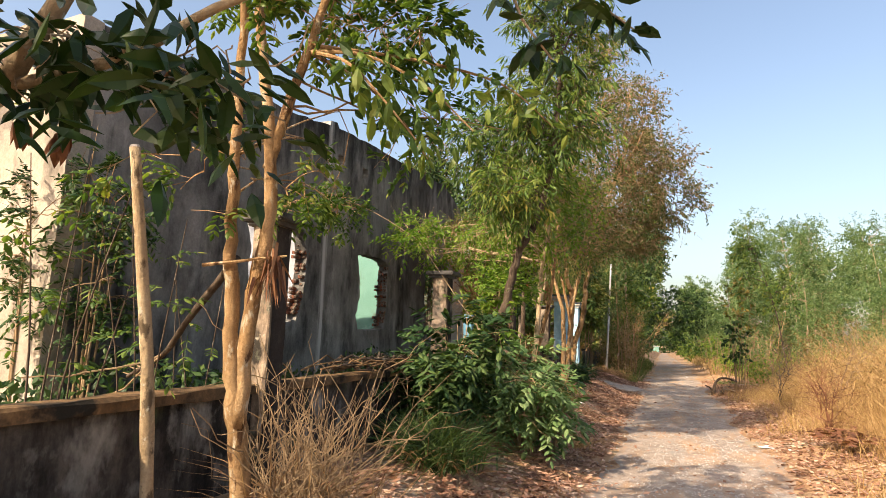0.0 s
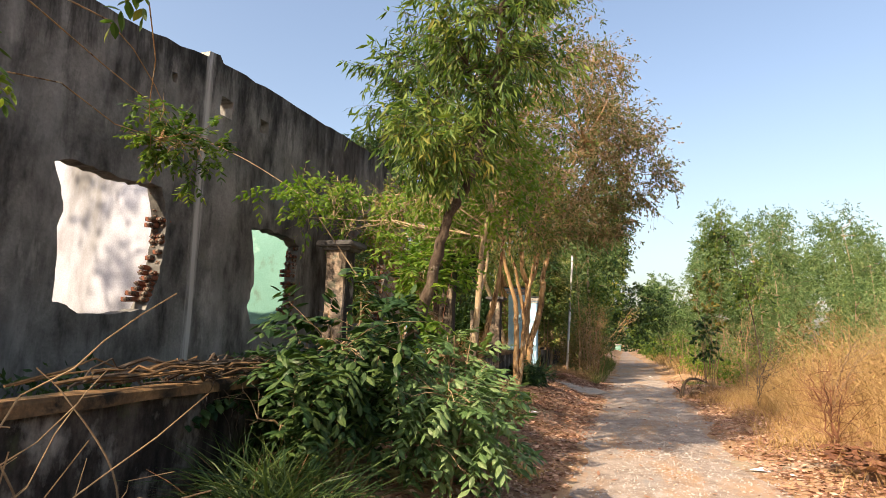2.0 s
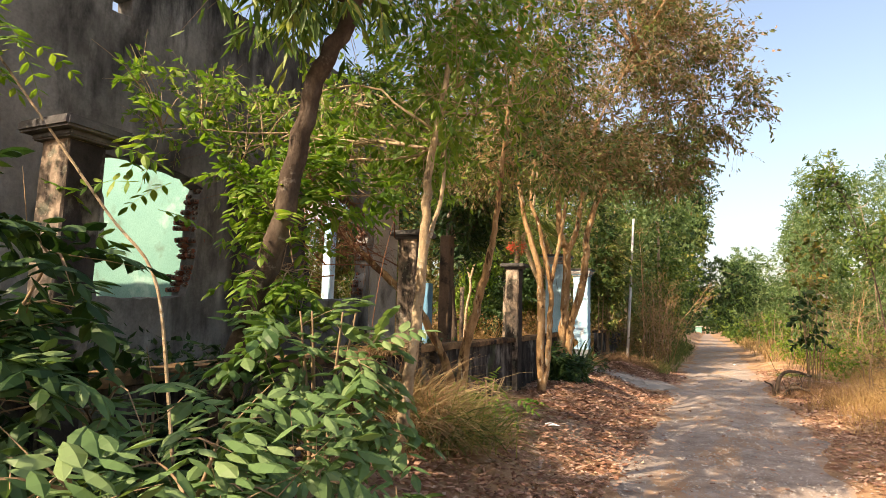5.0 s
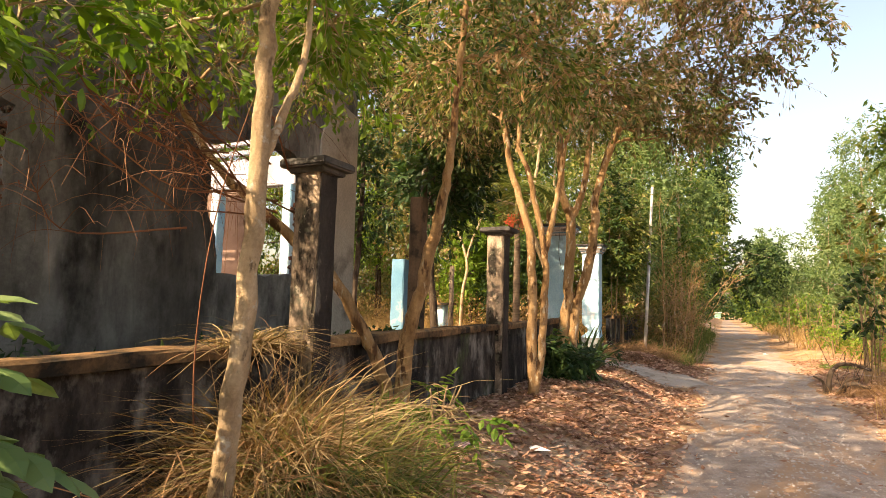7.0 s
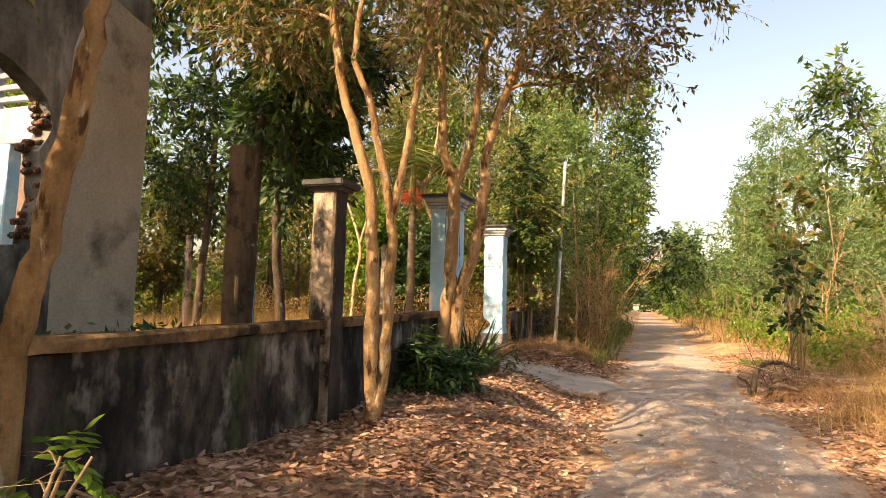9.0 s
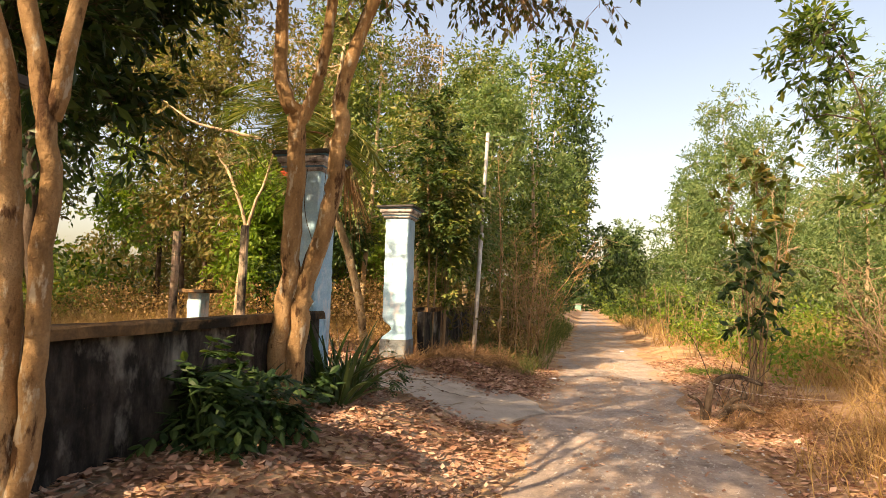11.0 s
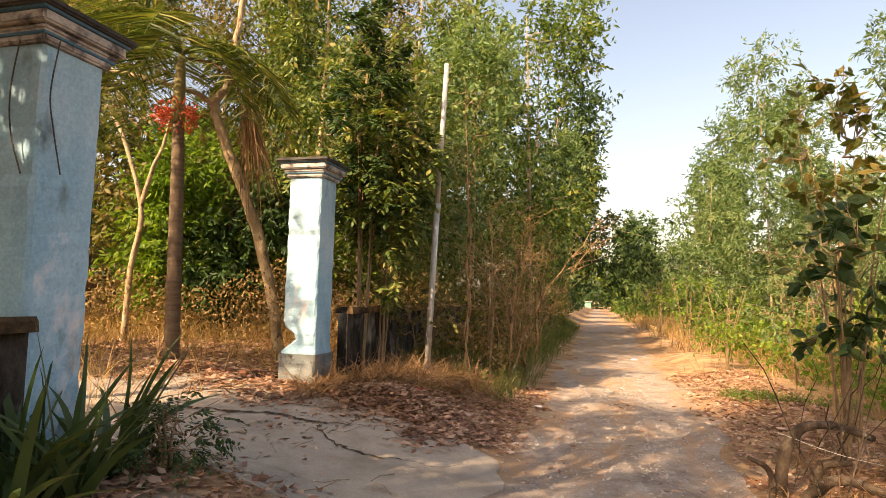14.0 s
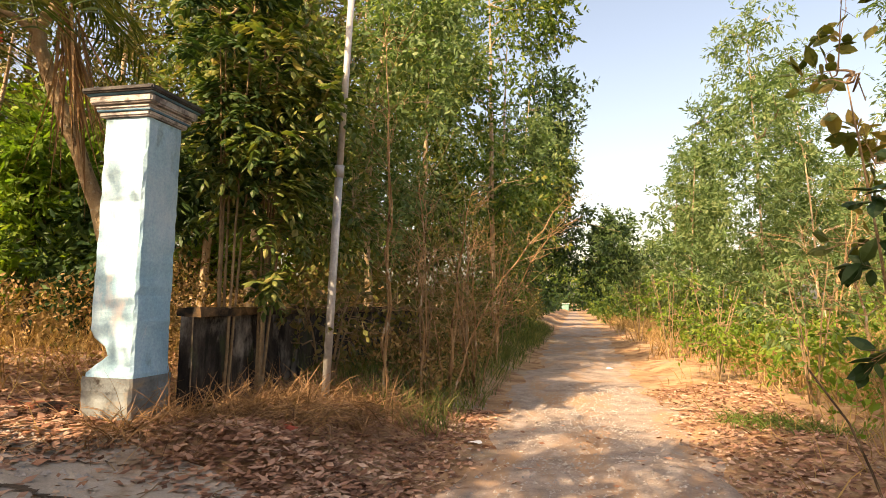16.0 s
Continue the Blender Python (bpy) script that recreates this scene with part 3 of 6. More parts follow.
# the gravel track, with a wandering edge
b = Build()
ys = np.concatenate([np.arange(-6, 46, 0.12), np.arange(46, 150, 2.0)])
wl = -0.78 + 0.10 * np.sin(ys * 0.8) + 0.07 * np.sin(ys * 2.3 + 1) + 0.05 * np.sin(ys * 6.1)
wr = 1.42 + 0.10 * np.sin(ys * 0.7 + 2) + 0.07 * np.sin(ys * 2.1) + 0.05 * np.sin(ys * 5.3)
shift = -1.6 * step(40, 122, ys)
us = np.linspace(0, 1, 16)
X = wl[None] + (wr - wl)[None] * us[:, None]
Y = np.broadcast_to(ys, X.shape)
Z = ground_z(X, Y) + 0.012 - 0.016 * (np.abs(us - 0.5) > 0.49)[:, None]
n = len(ys)
i, j = np.meshgrid(np.arange(15), np.arange(n - 1), indexing="ij")
b.block(np.stack([X + shift, Y, Z], -1), np.stack([i * n + j, (i + 1) * n + j, (i + 1) * n + j + 1, i * n + j + 1], -1).reshape(-1, 4))
tagged(part("road", b, M["road"], smooth=True), "narrow unpaved track of pale gravel and dust", "road", kind="structure")


def inside(poly, x, y):
    r = False
    for (x0, y0), (x1, y1) in zip(poly, poly[1:] + poly[:1]):
        if (y0 > y) != (y1 > y) and x < (x1 - x0) * (y - y0) / (y1 - y0) + x0:
            r = not r
    return r


def ragged(poly, stepw, amp, r, closed=True):
    """Breaks the sides of an outline into short uneven steps."""
    out = []
    for (x0, y0), (x1, y1) in zip(poly, poly[1:] + poly[:1] if closed else poly[1:]):
        k = max(1, round(math.hypot(x1 - x0, y1 - y0) / stepw))
        for i in range(k):
            t = i / k
            out.append((x0 + (x1 - x0) * t + r.uniform(-amp, amp), y0 + (y1 - y0) * t + r.uniform(-amp, amp)))
    return out


def slab_wall(outline, holes, place, thick):
    """A wall of that outline, with holes right through. place(u, v, w) gives the world point, w from 0 to thick."""
    from mathutils.geometry import delaunay_2d_cdt
    pts, edges = [], []
    for poly in [outline] + holes:
        k = len(pts)
        pts += [Vector(p) for p in poly]
        edges += [(k + i, k + (i + 1) % len(poly)) for i in range(len(poly))]
    v, e, f, *_ = delaunay_2d_cdt(pts, edges, [], 0, 1e-5)
    keep = []
    for t in f:
        cx, cy = sum(v[i].x for i in t) / 3, sum(v[i].y for i in t) / 3
        if inside(outline, cx, cy) and not any(inside(h, cx, cy) for h in holes):
            keep.append(tuple(t))
    b = Build()
    n = len(v)
    b.v = [np.array([place(p.x, p.y, 0) for p in v] + [place(p.x, p.y, thick) for p in v])]
    b.n = 2 * n
    b.f = keep + [tuple(i + n for i in reversed(t)) for t in keep]
    count = {}
    for t in keep:
        for a, c in zip(t, t[1:] + t[:1]):
            count[(a, c)] = 1
    for a, c in count:
        if (c, a) not in count:
            b.f.append((c, a, a + n, c + n))
    return b


r = random.Random(3)
HX, HT = -5.30, 0.22
top = [(15.6, 4.55), (15.2, 5.15), (14.0, 5.5), (12.0, 5.38), (10.8, 5.33), (9.64, 5.26), (8.68, 5.2), (8.6, 5.27), (8.42, 5.25), (8.38, 5.13), (7.89, 5.05), (7.0, 4.94), (5.4, 4.8), (4.06, 4.66)]
front = [(4.06, 0.3)] + [(15.6, 0.3)] + ragged(top, 0.25, 0.018, r, False)[1:] + [(4.06, 4.66)]
front.insert(2, (15.6, 4.55))
win_white = ragged([(6.45, 3.12), (6.6, 3.2), (6.95, 3.2), (7.3, 3.18), (7.82, 3.23), (7.91, 3.0), (7.95, 2.78), (7.95, 2.5), (7.92, 2.3), (7.87, 2.02), (7.76, 1.78), (7.3, 1.71), (6.9, 1.7), (6.6, 1.8), (6.62, 2.2), (6.55, 2.5), (6.62, 2.75)], 0.09, 0.02, r)
win_green = ragged([(9.59, 3.06), (10.06, 3.12), (10.78, 3.1), (10.9, 2.98), (10.87, 2.63), (10.9, 2.2), (10.78, 1.72), (10.2, 1.67), (9.72, 1.67), (9.64, 1.95), (9.76, 2.38), (9.67, 2.72)], 0.1, 0.02, r)
win_far = ragged([(12.72, 3.2), (13.2, 3.3), (13.7, 3.5), (14.2, 3.42), (14.55, 3.18), (14.6, 2.95), (14.5, 2.7), (14.56, 2.3), (14.48, 1.86), (13.8, 1.8), (13.05, 1.78), (13.0, 2.2), (12.86, 2.5), (12.9, 2.9)], 0.11, 0.018, r)
vents = [ragged([(y0, z0), (y0 + w, z0), (y0 + w, z0 + h), (y0, z0 + h)], 0.08, 0.014, r) for y0, z0, w, h in ((8.7, 4.47, 0.25, 0.27), (9.6, 4.55, 0.22, 0.2), (7.81, 4.55, 0.08, 0.12))]
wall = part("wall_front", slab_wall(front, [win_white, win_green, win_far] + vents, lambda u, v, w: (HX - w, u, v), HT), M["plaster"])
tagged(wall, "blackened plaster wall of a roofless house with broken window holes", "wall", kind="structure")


def straight_wall(name, label, x0, x1, y0, y1, z1, mat, z0=0.3, lip=0.04):
    along_x = abs(x1 - x0) > abs(y1 - y0)
    a0, a1 = (x0, x1) if along_x else (y0, y1)
    out = [(a0, z0), (a1, z0)] + [(a1, z1)] + ragged([(a1, z1), (a0, z1)], 0.3, lip, r, False)[1:] + [(a0, z1)]
    th = (y1 - y0) if along_x else (x1 - x0)
    place = (lambda u, v, w: (u, y0 + w, v)) if along_x else (lambda u, v, w: (x1 - w, u, v))
    return tagged(part(name, slab_wall(out, [], place, th), mat), label, "wall", kind="structure")


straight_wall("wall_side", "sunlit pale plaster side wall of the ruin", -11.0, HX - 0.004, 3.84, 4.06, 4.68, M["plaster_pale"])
straight_wall("wall_inner_1", "whitewashed inner wall of the ruin", -10.5, HX - HT - 0.004, 9.1, 9.22, 4.6, M["white"])
straight_wall("wall_inner_2", "mint green painted inner wall", -10.5, HX - HT - 0.004, 12.3, 12.42, 4.6, M["green"])
straight_wall("wall_back", "stained rear wall of the ruin", -11.2, -11.0, 4.06, 15.6, 4.4, M["plaster"])

b = Build()
v0 = slab_wall([(14.7, 0.42), (15.595, 0.42), (15.595, 4.3)] + ragged([(15.595, 4.3), (14.9, 4.45), (14.72, 3.6), (14.78, 2.9), (14.68, 2.2)], 0.15, 0.012, r, False)[1:] + [(14.68, 2.2)], [], lambda u, v, w: (HX + 0.03 - w, u, v), 0.03)
tagged(part("wall_render", v0, M["plaster_grey"], wall), "smooth grey render left on the end of the wall")
# ---- fence wall, pillars, gate ----


def fence_rise(y):
    """How far the coping lies above or below its height at the middle of the walk."""
    return float(np.interp(y, [-4, 3, 13, 17, 19.3, 24, 31], [-0.13, -0.09, -0.01, 0.03, 0.062, 0.075, 0.05]))


def fence_run(y0, y1, label):
    root = thing("fence_wall", (-2.98, y0, 0.45), label, "wall")
    b = Build()
    k = int((y1 - y0) / 0.25)
    yy = np.linspace(y0, y1, k + 1)
    prof = [(-2.915, 0.1), (-2.915, 0.62), (-2.925, 1.19), (-3.045, 1.19), (-3.045, 0.1)]
    v = [[(x + rng.normal() * 0.004, y, z + rng.normal() * 0.004 + (fence_rise(y) if z > 1 else 0)) for x, z in prof] for y in yy]
    b.block(np.array(v), np.array([(i * 5 + j, (i + 1) * 5 + j, (i + 1) * 5 + j + 1, i * 5 + j + 1) for i in range(k) for j in range(4)]))
    b.f += [tuple(range(5)), tuple(k * 5 + j for j in range(5))[::-1]]
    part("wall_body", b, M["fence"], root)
    b = Build()
    prof = [(-2.865, 1.194), (-2.862, 1.255), (-2.88, 1.272), (-3.08, 1.268), (-3.095, 1.25), (-3.095, 1.194)]
    v = [[(x + rng.normal() * 0.006, y, z + rng.normal() * 0.004 + (fence_rise(y) if z > 1 else 0)) for x, z in prof] for y in yy]
    b.block(np.array(v), np.array([(i * 6 + j, (i + 1) * 6 + j, (i + 1) * 6 + (j + 1) % 6, i * 6 + (j + 1) % 6) for i in range(k) for j in range(6)]))
    b.f += [tuple(range(6)), tuple(k * 6 + j for j in range(6))[::-1]]
    part("coping", b, M["coping"], root, "rust-stained coping slab")
    return root


fence_run(-4.0, 19.345, "low mould-blackened rendered fence wall along the track")
fence_run(23.515, 31.0, "low dark rendered fence wall behind the gate pillar")


def shaft(x0, x1, y0, y1, z0, z1, chips=0.012, rows=14):
    """A square shaft with slightly chipped and bowed arrises."""
    b = Build()
    per = []
    c = min(0.02, (x1 - x0) * 0.3, (y1 - y0) * 0.3)
    for x, y in ((x0 + c, y0), (x1 - c, y0), (x1, y0 + c), (x1, y1 - c), (x1 - c, y1), (x0 + c, y1), (x0, y1 - c), (x0, y0 + c)):
        per.append((x, y))
    zz = np.linspace(z0, z1, rows)
    v = [[(x + rng.normal() * chips * 0.35, y + rng.normal() * chips * 0.35, z) for x, y in per] for z in zz]
    b.block(np.array(v), np.array([(i * 8 + j, i * 8 + (j + 1) % 8, (i + 1) * 8 + (j + 1) % 8, (i + 1) * 8 + j) for i in range(rows - 1) for j in range(8)]))
    b.f += [tuple(range(8))[::-1], tuple((rows - 1) * 8 + j for j in range(8))]
    return b


def fence_pillar(y):
    root = thing("fence_pillar", (-2.96, y + 0.15, 0.45), "weathered square rendered fence pillar with a thin dark cap", "pillar", "fence pillars")
    part("shaft", shaft(-3.05, -2.82, y, y + 0.2, 0.2, 2.42), M["pillar"], root)
    b = Build()
    b.box(-3.08, -2.77, y - 0.03, y + 0.24, 2.42, 2.455, 0.008)
    b.box(-3.13, -2.72, y - 0.08, y + 0.29, 2.455, 2.515, 0.012)
    part("cap", b, M["cap_dark"], root, "thin dark cap slab")
    # thin skin on the sunless face: mould plus shade painted into its colour
    part("road_side_render", shaft(-2.823, -2.812, y + 0.006, y + 0.194, 0.2, 2.415, 0.006), M["mould"], root, "black mould, deepened with painted shade, on the side away from the sun")


for y in (3.85, 7.77, 11.61, 15.37):
    fence_pillar(y)


def gate_pillar(x0, y0, label, broken):
    x1, y1 = x0 + 0.42, y0 + 0.42
    root = thing("gate_pillar", (x0 + 0.21, y0 + 0.21, 0.4), label, "pillar", "gate pillars")
    b = shaft(x0, x1, y0, y1, 0.2, 2.88, 0.01, 40)
    if broken:
        v = b.v[0]
        for i, (x, y, z) in enumerate(v):
            k = math.exp(-((z - 0.98) / 0.1) ** 4)
            if x < x0 + 0.1:
                v[i][0] += 0.17 * k * (1.0 if y < y0 + 0.2 else 0.3) * rng.uniform(0.7, 1.2)
            if z < 0.85:
                v[i][0] += -0.014 if x < x0 + 0.2 else 0.014
                v[i][1] += -0.014 if y < y0 + 0.2 else 0.014
    part("shaft", b, M["blue"], root)
    if broken:
        c = shaft(x0 - 0.028, x1 + 0.028, y0 - 0.028, y1 + 0.028, 0.2, 0.79, 0.012, 12)
        part("foot", c, M["foot"], root, "stained grey render foot")
    c = Build()
    for o, z, h in ((0.03, 2.885, 0.05), (0.055, 2.94, 0.035), (0.085, 2.98, 0.07)):
        c.box(x0 - o, x1 + o, y0 - o, y1 + o, z, z + h, 0.012)
    moulding = part("moulding", c, M["cap_grey"], root, "grey stepped moulding")
    s = Build()
    s.box(x0 - 0.045, x1 + 0.045, y0 - 0.045, y1 + 0.045, 2.925, 2.942, 0.004)
    s.box(x0 - 0.10, x1 + 0.10, y0 - 0.10, y1 + 0.10, 3.045, 3.062, 0.004)
    part("stripe", s, M["deep_blue"], moulding, "dark blue painted line")
    c = Build()
    c.box(x0 - 0.13, x1 + 0.13, y0 - 0.13, y1 + 0.13, 3.062, 3.105, 0.012)
    part("cap", c, M["cap_dark"], root, "black weathered cap")
    return root


gate_pillar(-3.41, 19.35, "tall square gate pillar in flaking pale blue limewash", False)
root = thing("loose_wire", (-3.1, 19.34, 2.88), "thin black wires hanging loose down the gate pillar", "wire")
for pts in ([(-3.14, 19.325, 2.92), (-3.15, 19.3, 2.6), (-3.12, 19.3, 2.35), (-3.05, 19.32, 2.12)], [(-2.96, 19.42, 2.92), (-2.955, 19.38, 2.6), (-2.96, 19.42, 2.4), (-2.975, 19.5, 2.15)]):
    b = Build()
    b.tube(smooth_line(pts, 16), 0.0045, 5)
    part("strand", b, M["cap_dark"], root)
gate_pillar(-3.56, 23.09, "tall pale blue gate pillar with a broken, stained foot", True)

# concrete apron at the gate
b = Build()
out = ragged([(-5.2, 20.4), (-3.4, 20.0), (-1.9, 20.05), (-1.0, 20.5), (-0.66, 21.4), (-0.82, 22.2), (-1.5, 22.6), (-2.6, 22.75), (-3.5, 22.95), (-5.2, 22.9)], 0.18, 0.03, r)
from mathutils.geometry import delaunay_2d_cdt as cdt
inner = [(x, y) for x in np.arange(-5.1, -0.7, 0.2) for y in np.arange(20.1, 22.95, 0.2) if inside(out, x, y)]
v, e, f, *_ = cdt([Vector(p) for p in out + inner], [(i, (i + 1) % len(out)) for i in range(len(out))], [], 1, 1e-5)
zz = ground_z([p.x for p in v], [p.y for p in v])
nv = len(v)
rim = set(range(len(out)))
b.v = [np.array([(p.x, p.y, max(z, 0.0) + 0.028) for p, z in zip(v, zz)] + [(p.x, p.y, z - 0.08) for p, z in zip(v[:len(out)], zz)])]
b.n = nv + len(out)
b.f = [tuple(t) for t in f] + [(i, i + nv, (i + 1) % len(out) + nv, (i + 1) % len(out)) for i in range(len(out))]
tagged(part("concrete_apron", b, M["slab"]), "worn dusty concrete apron sloping to the gate", "pavement", kind="structure")
b = Build()
b.box(-5.6, -3.62, 23.05, 23.2, 0.4, 0.56, 0.015)
tagged(part("kerb", b, M["brick"]), "low red brick edging by the gate", "kerb", kind="structure")

# dirt-filled cracks across the apron
for pts, wide in (([(-4.4, 21.35), (-3.6, 21.5), (-3.2, 21.62), (-2.85, 21.9), (-2.5, 21.95), (-1.9, 22.3)], 0.04), ([(-4.9, 22.05), (-4.2, 22.1), (-3.7, 22.35), (-3.2, 22.3), (-2.75, 22.55)], 0.05), ([(-3.2, 21.62), (-3.05, 21.2), (-2.7, 20.9), (-2.55, 20.4)], 0.022), ([(-2.5, 21.95), (-2.2, 21.6), (-1.75, 21.45), (-1.3, 21.5)], 0.02), ([(-4.3, 21.4), (-4.1, 20.9), (-4.25, 20.5)], 0.025)):
    b = Build()
    cr = smooth_line(pts, 46) + rng.normal(size=(46, 2)) * 0.02
    wd = wide * (0.2 + rng.uniform(size=46)) * np.sin(np.linspace(0.1, 3.04, 46))
    rim = []
    for (x, y), w in zip(cr, wd):
        z = max(float(ground_z(x, y)), 0) + 0.036
        rim += [(x, y - w, z), (x, y + w, z)]
    b.block(np.array(rim), np.array([(2 * i, 2 * i + 2, 2 * i + 3, 2 * i + 1) for i in range(45)]))
    tagged(part("apron_crack", b, M["leaf_soil"]), "dark dirt-filled crack in the concrete apron", "crack", kind="structure")

# metal pole
root = thing("metal_pole", (-2.27, 24.79, 0.42), "slender galvanised steel pole leaning a little", "pole")
b = Build()
b.tube([(-2.28, 24.80, 0.3), (-2.14, 24.63, 2.76)], (0.042, 0.042), 14)
part("lower_tube", b, M["galv"], root, smooth=True)
b = Build()
b.tube([(-2.14, 24.63, 2.72), (-2.03, 24.54, 4.76)], (0.034, 0.034), 14)
part("upper_tube", b, M["galv"], root, smooth=True)
b = Build()
b.tube([(-2.145, 24.635, 2.68), (-2.138, 24.628, 2.8)], (0.05, 0.05), 14)
part("collar", b, M["galv"], root, smooth=True)

# columns beside the ruin
root = thing("porch_column", (-4.55, 16.28, 0.5), "free-standing square brown rendered column in dry grass", "column")
part("shaft", shaft(-4.66, -4.45, 16.17, 16.38, 0.3, 3.15), M["brown_col"], root)
root = thing("porch_column", (-5.9, 18.15, 0.5), "free-standing square column in faded blue limewash", "column")
part("shaft", shaft(-6.05, -5.78, 18.0, 18.27, 0.3, 2.35), M["deep_blue"], root)

# outbuilding seen through the far window hole
root = thing("porch_frame", (-10.1, 17.5, 0.5), "white concrete porch with slatted rails on pale blue posts", "porch")
b = Build()
b.box(-14.0, -8.0, 17.4, 17.62, 3.84, 4.45, 0.01)
part("beam", b, M["white"], root)
for z in (4.58, 4.79, 5.0):
    b = Build()
    b.box(-14.0, -8.0, 17.46, 17.54, z, z + 0.09, 0.008)
    part("slat", b, M["white"], root)
for x in (-13.4, -12.0, -10.6, -9.3, -8.1):
    b = Build()
    b.box(x, x + 0.1, 17.45, 17.55, 4.45, 5.15, 0.006)
    part("baluster", b, M["white"], root)
b = Build()
b.box(-14.0, -9.6, 17.4, 17.62, 5.15, 6.3, 0.01)
part("parapet", b, M["white"], root)
for x in (-10.28, -8.3):
    part("post", shaft(x, x + 0.22, 17.4, 17.62, 0.3, 3.84), M["blue"], root)
straight_wall("wall_outbuilding", "bare pink-brown rendered wall behind the porch", -18.0, -11.6, 20.0, 20.2, 4.6, M["pink"])

# small garden altar
root = thing("garden_altar", (-7.9, 24.0, 0.5), "small pale blue garden altar post with a slab top", "altar")
part("post", shaft(-8.06, -7.74, 23.85, 24.15, 0.3, 1.5), M["blue"], root)
b = Build()
b.box(-8.22, -7.55, 23.68, 24.32, 1.5, 1.57, 0.012)
part("slab_top", b, M["coping"], root, "rust-brown slab top")

for x, y, h in ((-7.55, 18.8, 1.9), (-6.48, 19.1, 1.55), (-6.27, 21.2, 1.9), (-4.9, 20.9, 2.0)):
    root = thing("concrete_stake", (x, y, ground_z(x, y) - 0.02), "thin pale concrete garden stake in dry grass", "post", "concrete stakes")
    z0 = float(ground_z(x, y)) - 0.2
    part("shaft", shaft(x - 0.05, x + 0.05, y - 0.05, y + 0.05, z0, z0 + h + 0.2, 0.006, 8), M["pillar"], root)

# ---- trees beside the fence ----
b_root = thing("cut_sapling", (-2.70, 2.75, 0.4), "slender pale sapling trunk cut off at head height", "tree")
b = Build()
b.tube(smooth_line([(-2.70, 2.77, 0.04), (-2.68, 2.63, 1.21), (-2.69, 2.51, 1.89), (-2.71, 2.39, 2.58)], 16), (0.04, 0.036, 0.032, 0.028), 10, 0.04)
part("trunk", b, M["bark_pale"], b_root, smooth=True)
b = Build()
b.tube([(-2.71, 2.39, 2.578), (-2.712, 2.388, 2.592)], (0.027, 0.024), 10)
part("cut_end", b, M["cap_grey"], b_root, "grey weathered cut end")

tree("crape_tree", "multi-stemmed tree with smooth tan peeling bark and thin foliage", (-2.38, 3.16, 0.4),
     [[(-2.38, 3.19, 0.07), (-2.39, 3.06, 0.93), (-2.40, 2.97, 1.39), (-2.40, 2.89, 1.94), (-2.38, 2.82, 2.44), (-2.32, 2.74, 3.05), (-2.28, 2.65, 3.97), (-2.26, 2.59, 5.15)],
      [(-2.38, 3.04, 1.01), (-2.30, 2.97, 1.68), (-2.20, 2.94, 2.15), (-2.16, 2.86, 2.69), (-2.20, 2.74, 3.36), (-2.19, 2.68, 3.97), (-2.14, 2.71, 4.92)],
      [(-2.18, 2.88, 2.55), (-2.11, 2.87, 2.79), (-1.94, 2.86, 3.27), (-1.77, 2.89, 3.85), (-1.55, 3.07, 4.80)]],
     [(0.07, 0.054, 0.037, 0.026, 0.018), (0.052, 0.042, 0.032, 0.02), (0.036, 0.029, 0.017)],
     [(-2.14, 3.07, 4.44, 1.2, 1.2, 0.8, 56), (-1.75, 3.15, 3.6, 0.8, 0.7, 0.35, 40), (-1.40, 4.00, 3.10, 0.5, 0.8, 0.4, 9), (-3.8, 6.35, 3.16, 0.35, 0.45, 0.18, 24), (-2.60, 3.30, 2.60, 0.7, 0.9, 0.5, 16)], 0.062, M["bark_tan"], M["leaf_green"], per=5, near=True, spread=0.17, pinnate=4, width=0.5, limb_r=0.008, limbs=4)

tree("mango_tree", "dark-barked leaning tree with long drooping green leaves", (-2.77, 8.74, 0.4),
     [[(-2.77, 8.74, 0.3), (-2.5, 8.71, 1.33), (-2.36, 8.7, 1.73), (-2.23, 8.69, 2.09), (-2.07, 8.66, 2.7), (-1.95, 8.65, 3.01), (-1.73, 8.66, 3.45), (-1.53, 8.62, 4.2), (-1.43, 8.67, 5.1000000000000005), (-1.43, 8.719999999999999, 6.0)]],
     [(0.085, 0.072, 0.056, 0.046, 0.028)],
     [(-1.63, 8.82, 5.2, 1.1, 1.1, 1.2, 120), (-2.03, 8.62, 3.8, 0.75, 0.8, 0.6, 60), (-1.43, 8.92, 6.8, 1.0, 1.1, 0.9, 90), (-2.73, 9.12, 4.9, 0.8, 0.9, 0.9, 50)], 0.16, M["bark_dark"], M["leaf_green"], per=40, width=0.2, droop=0.9, spread=0.24, limb_r=0.025)

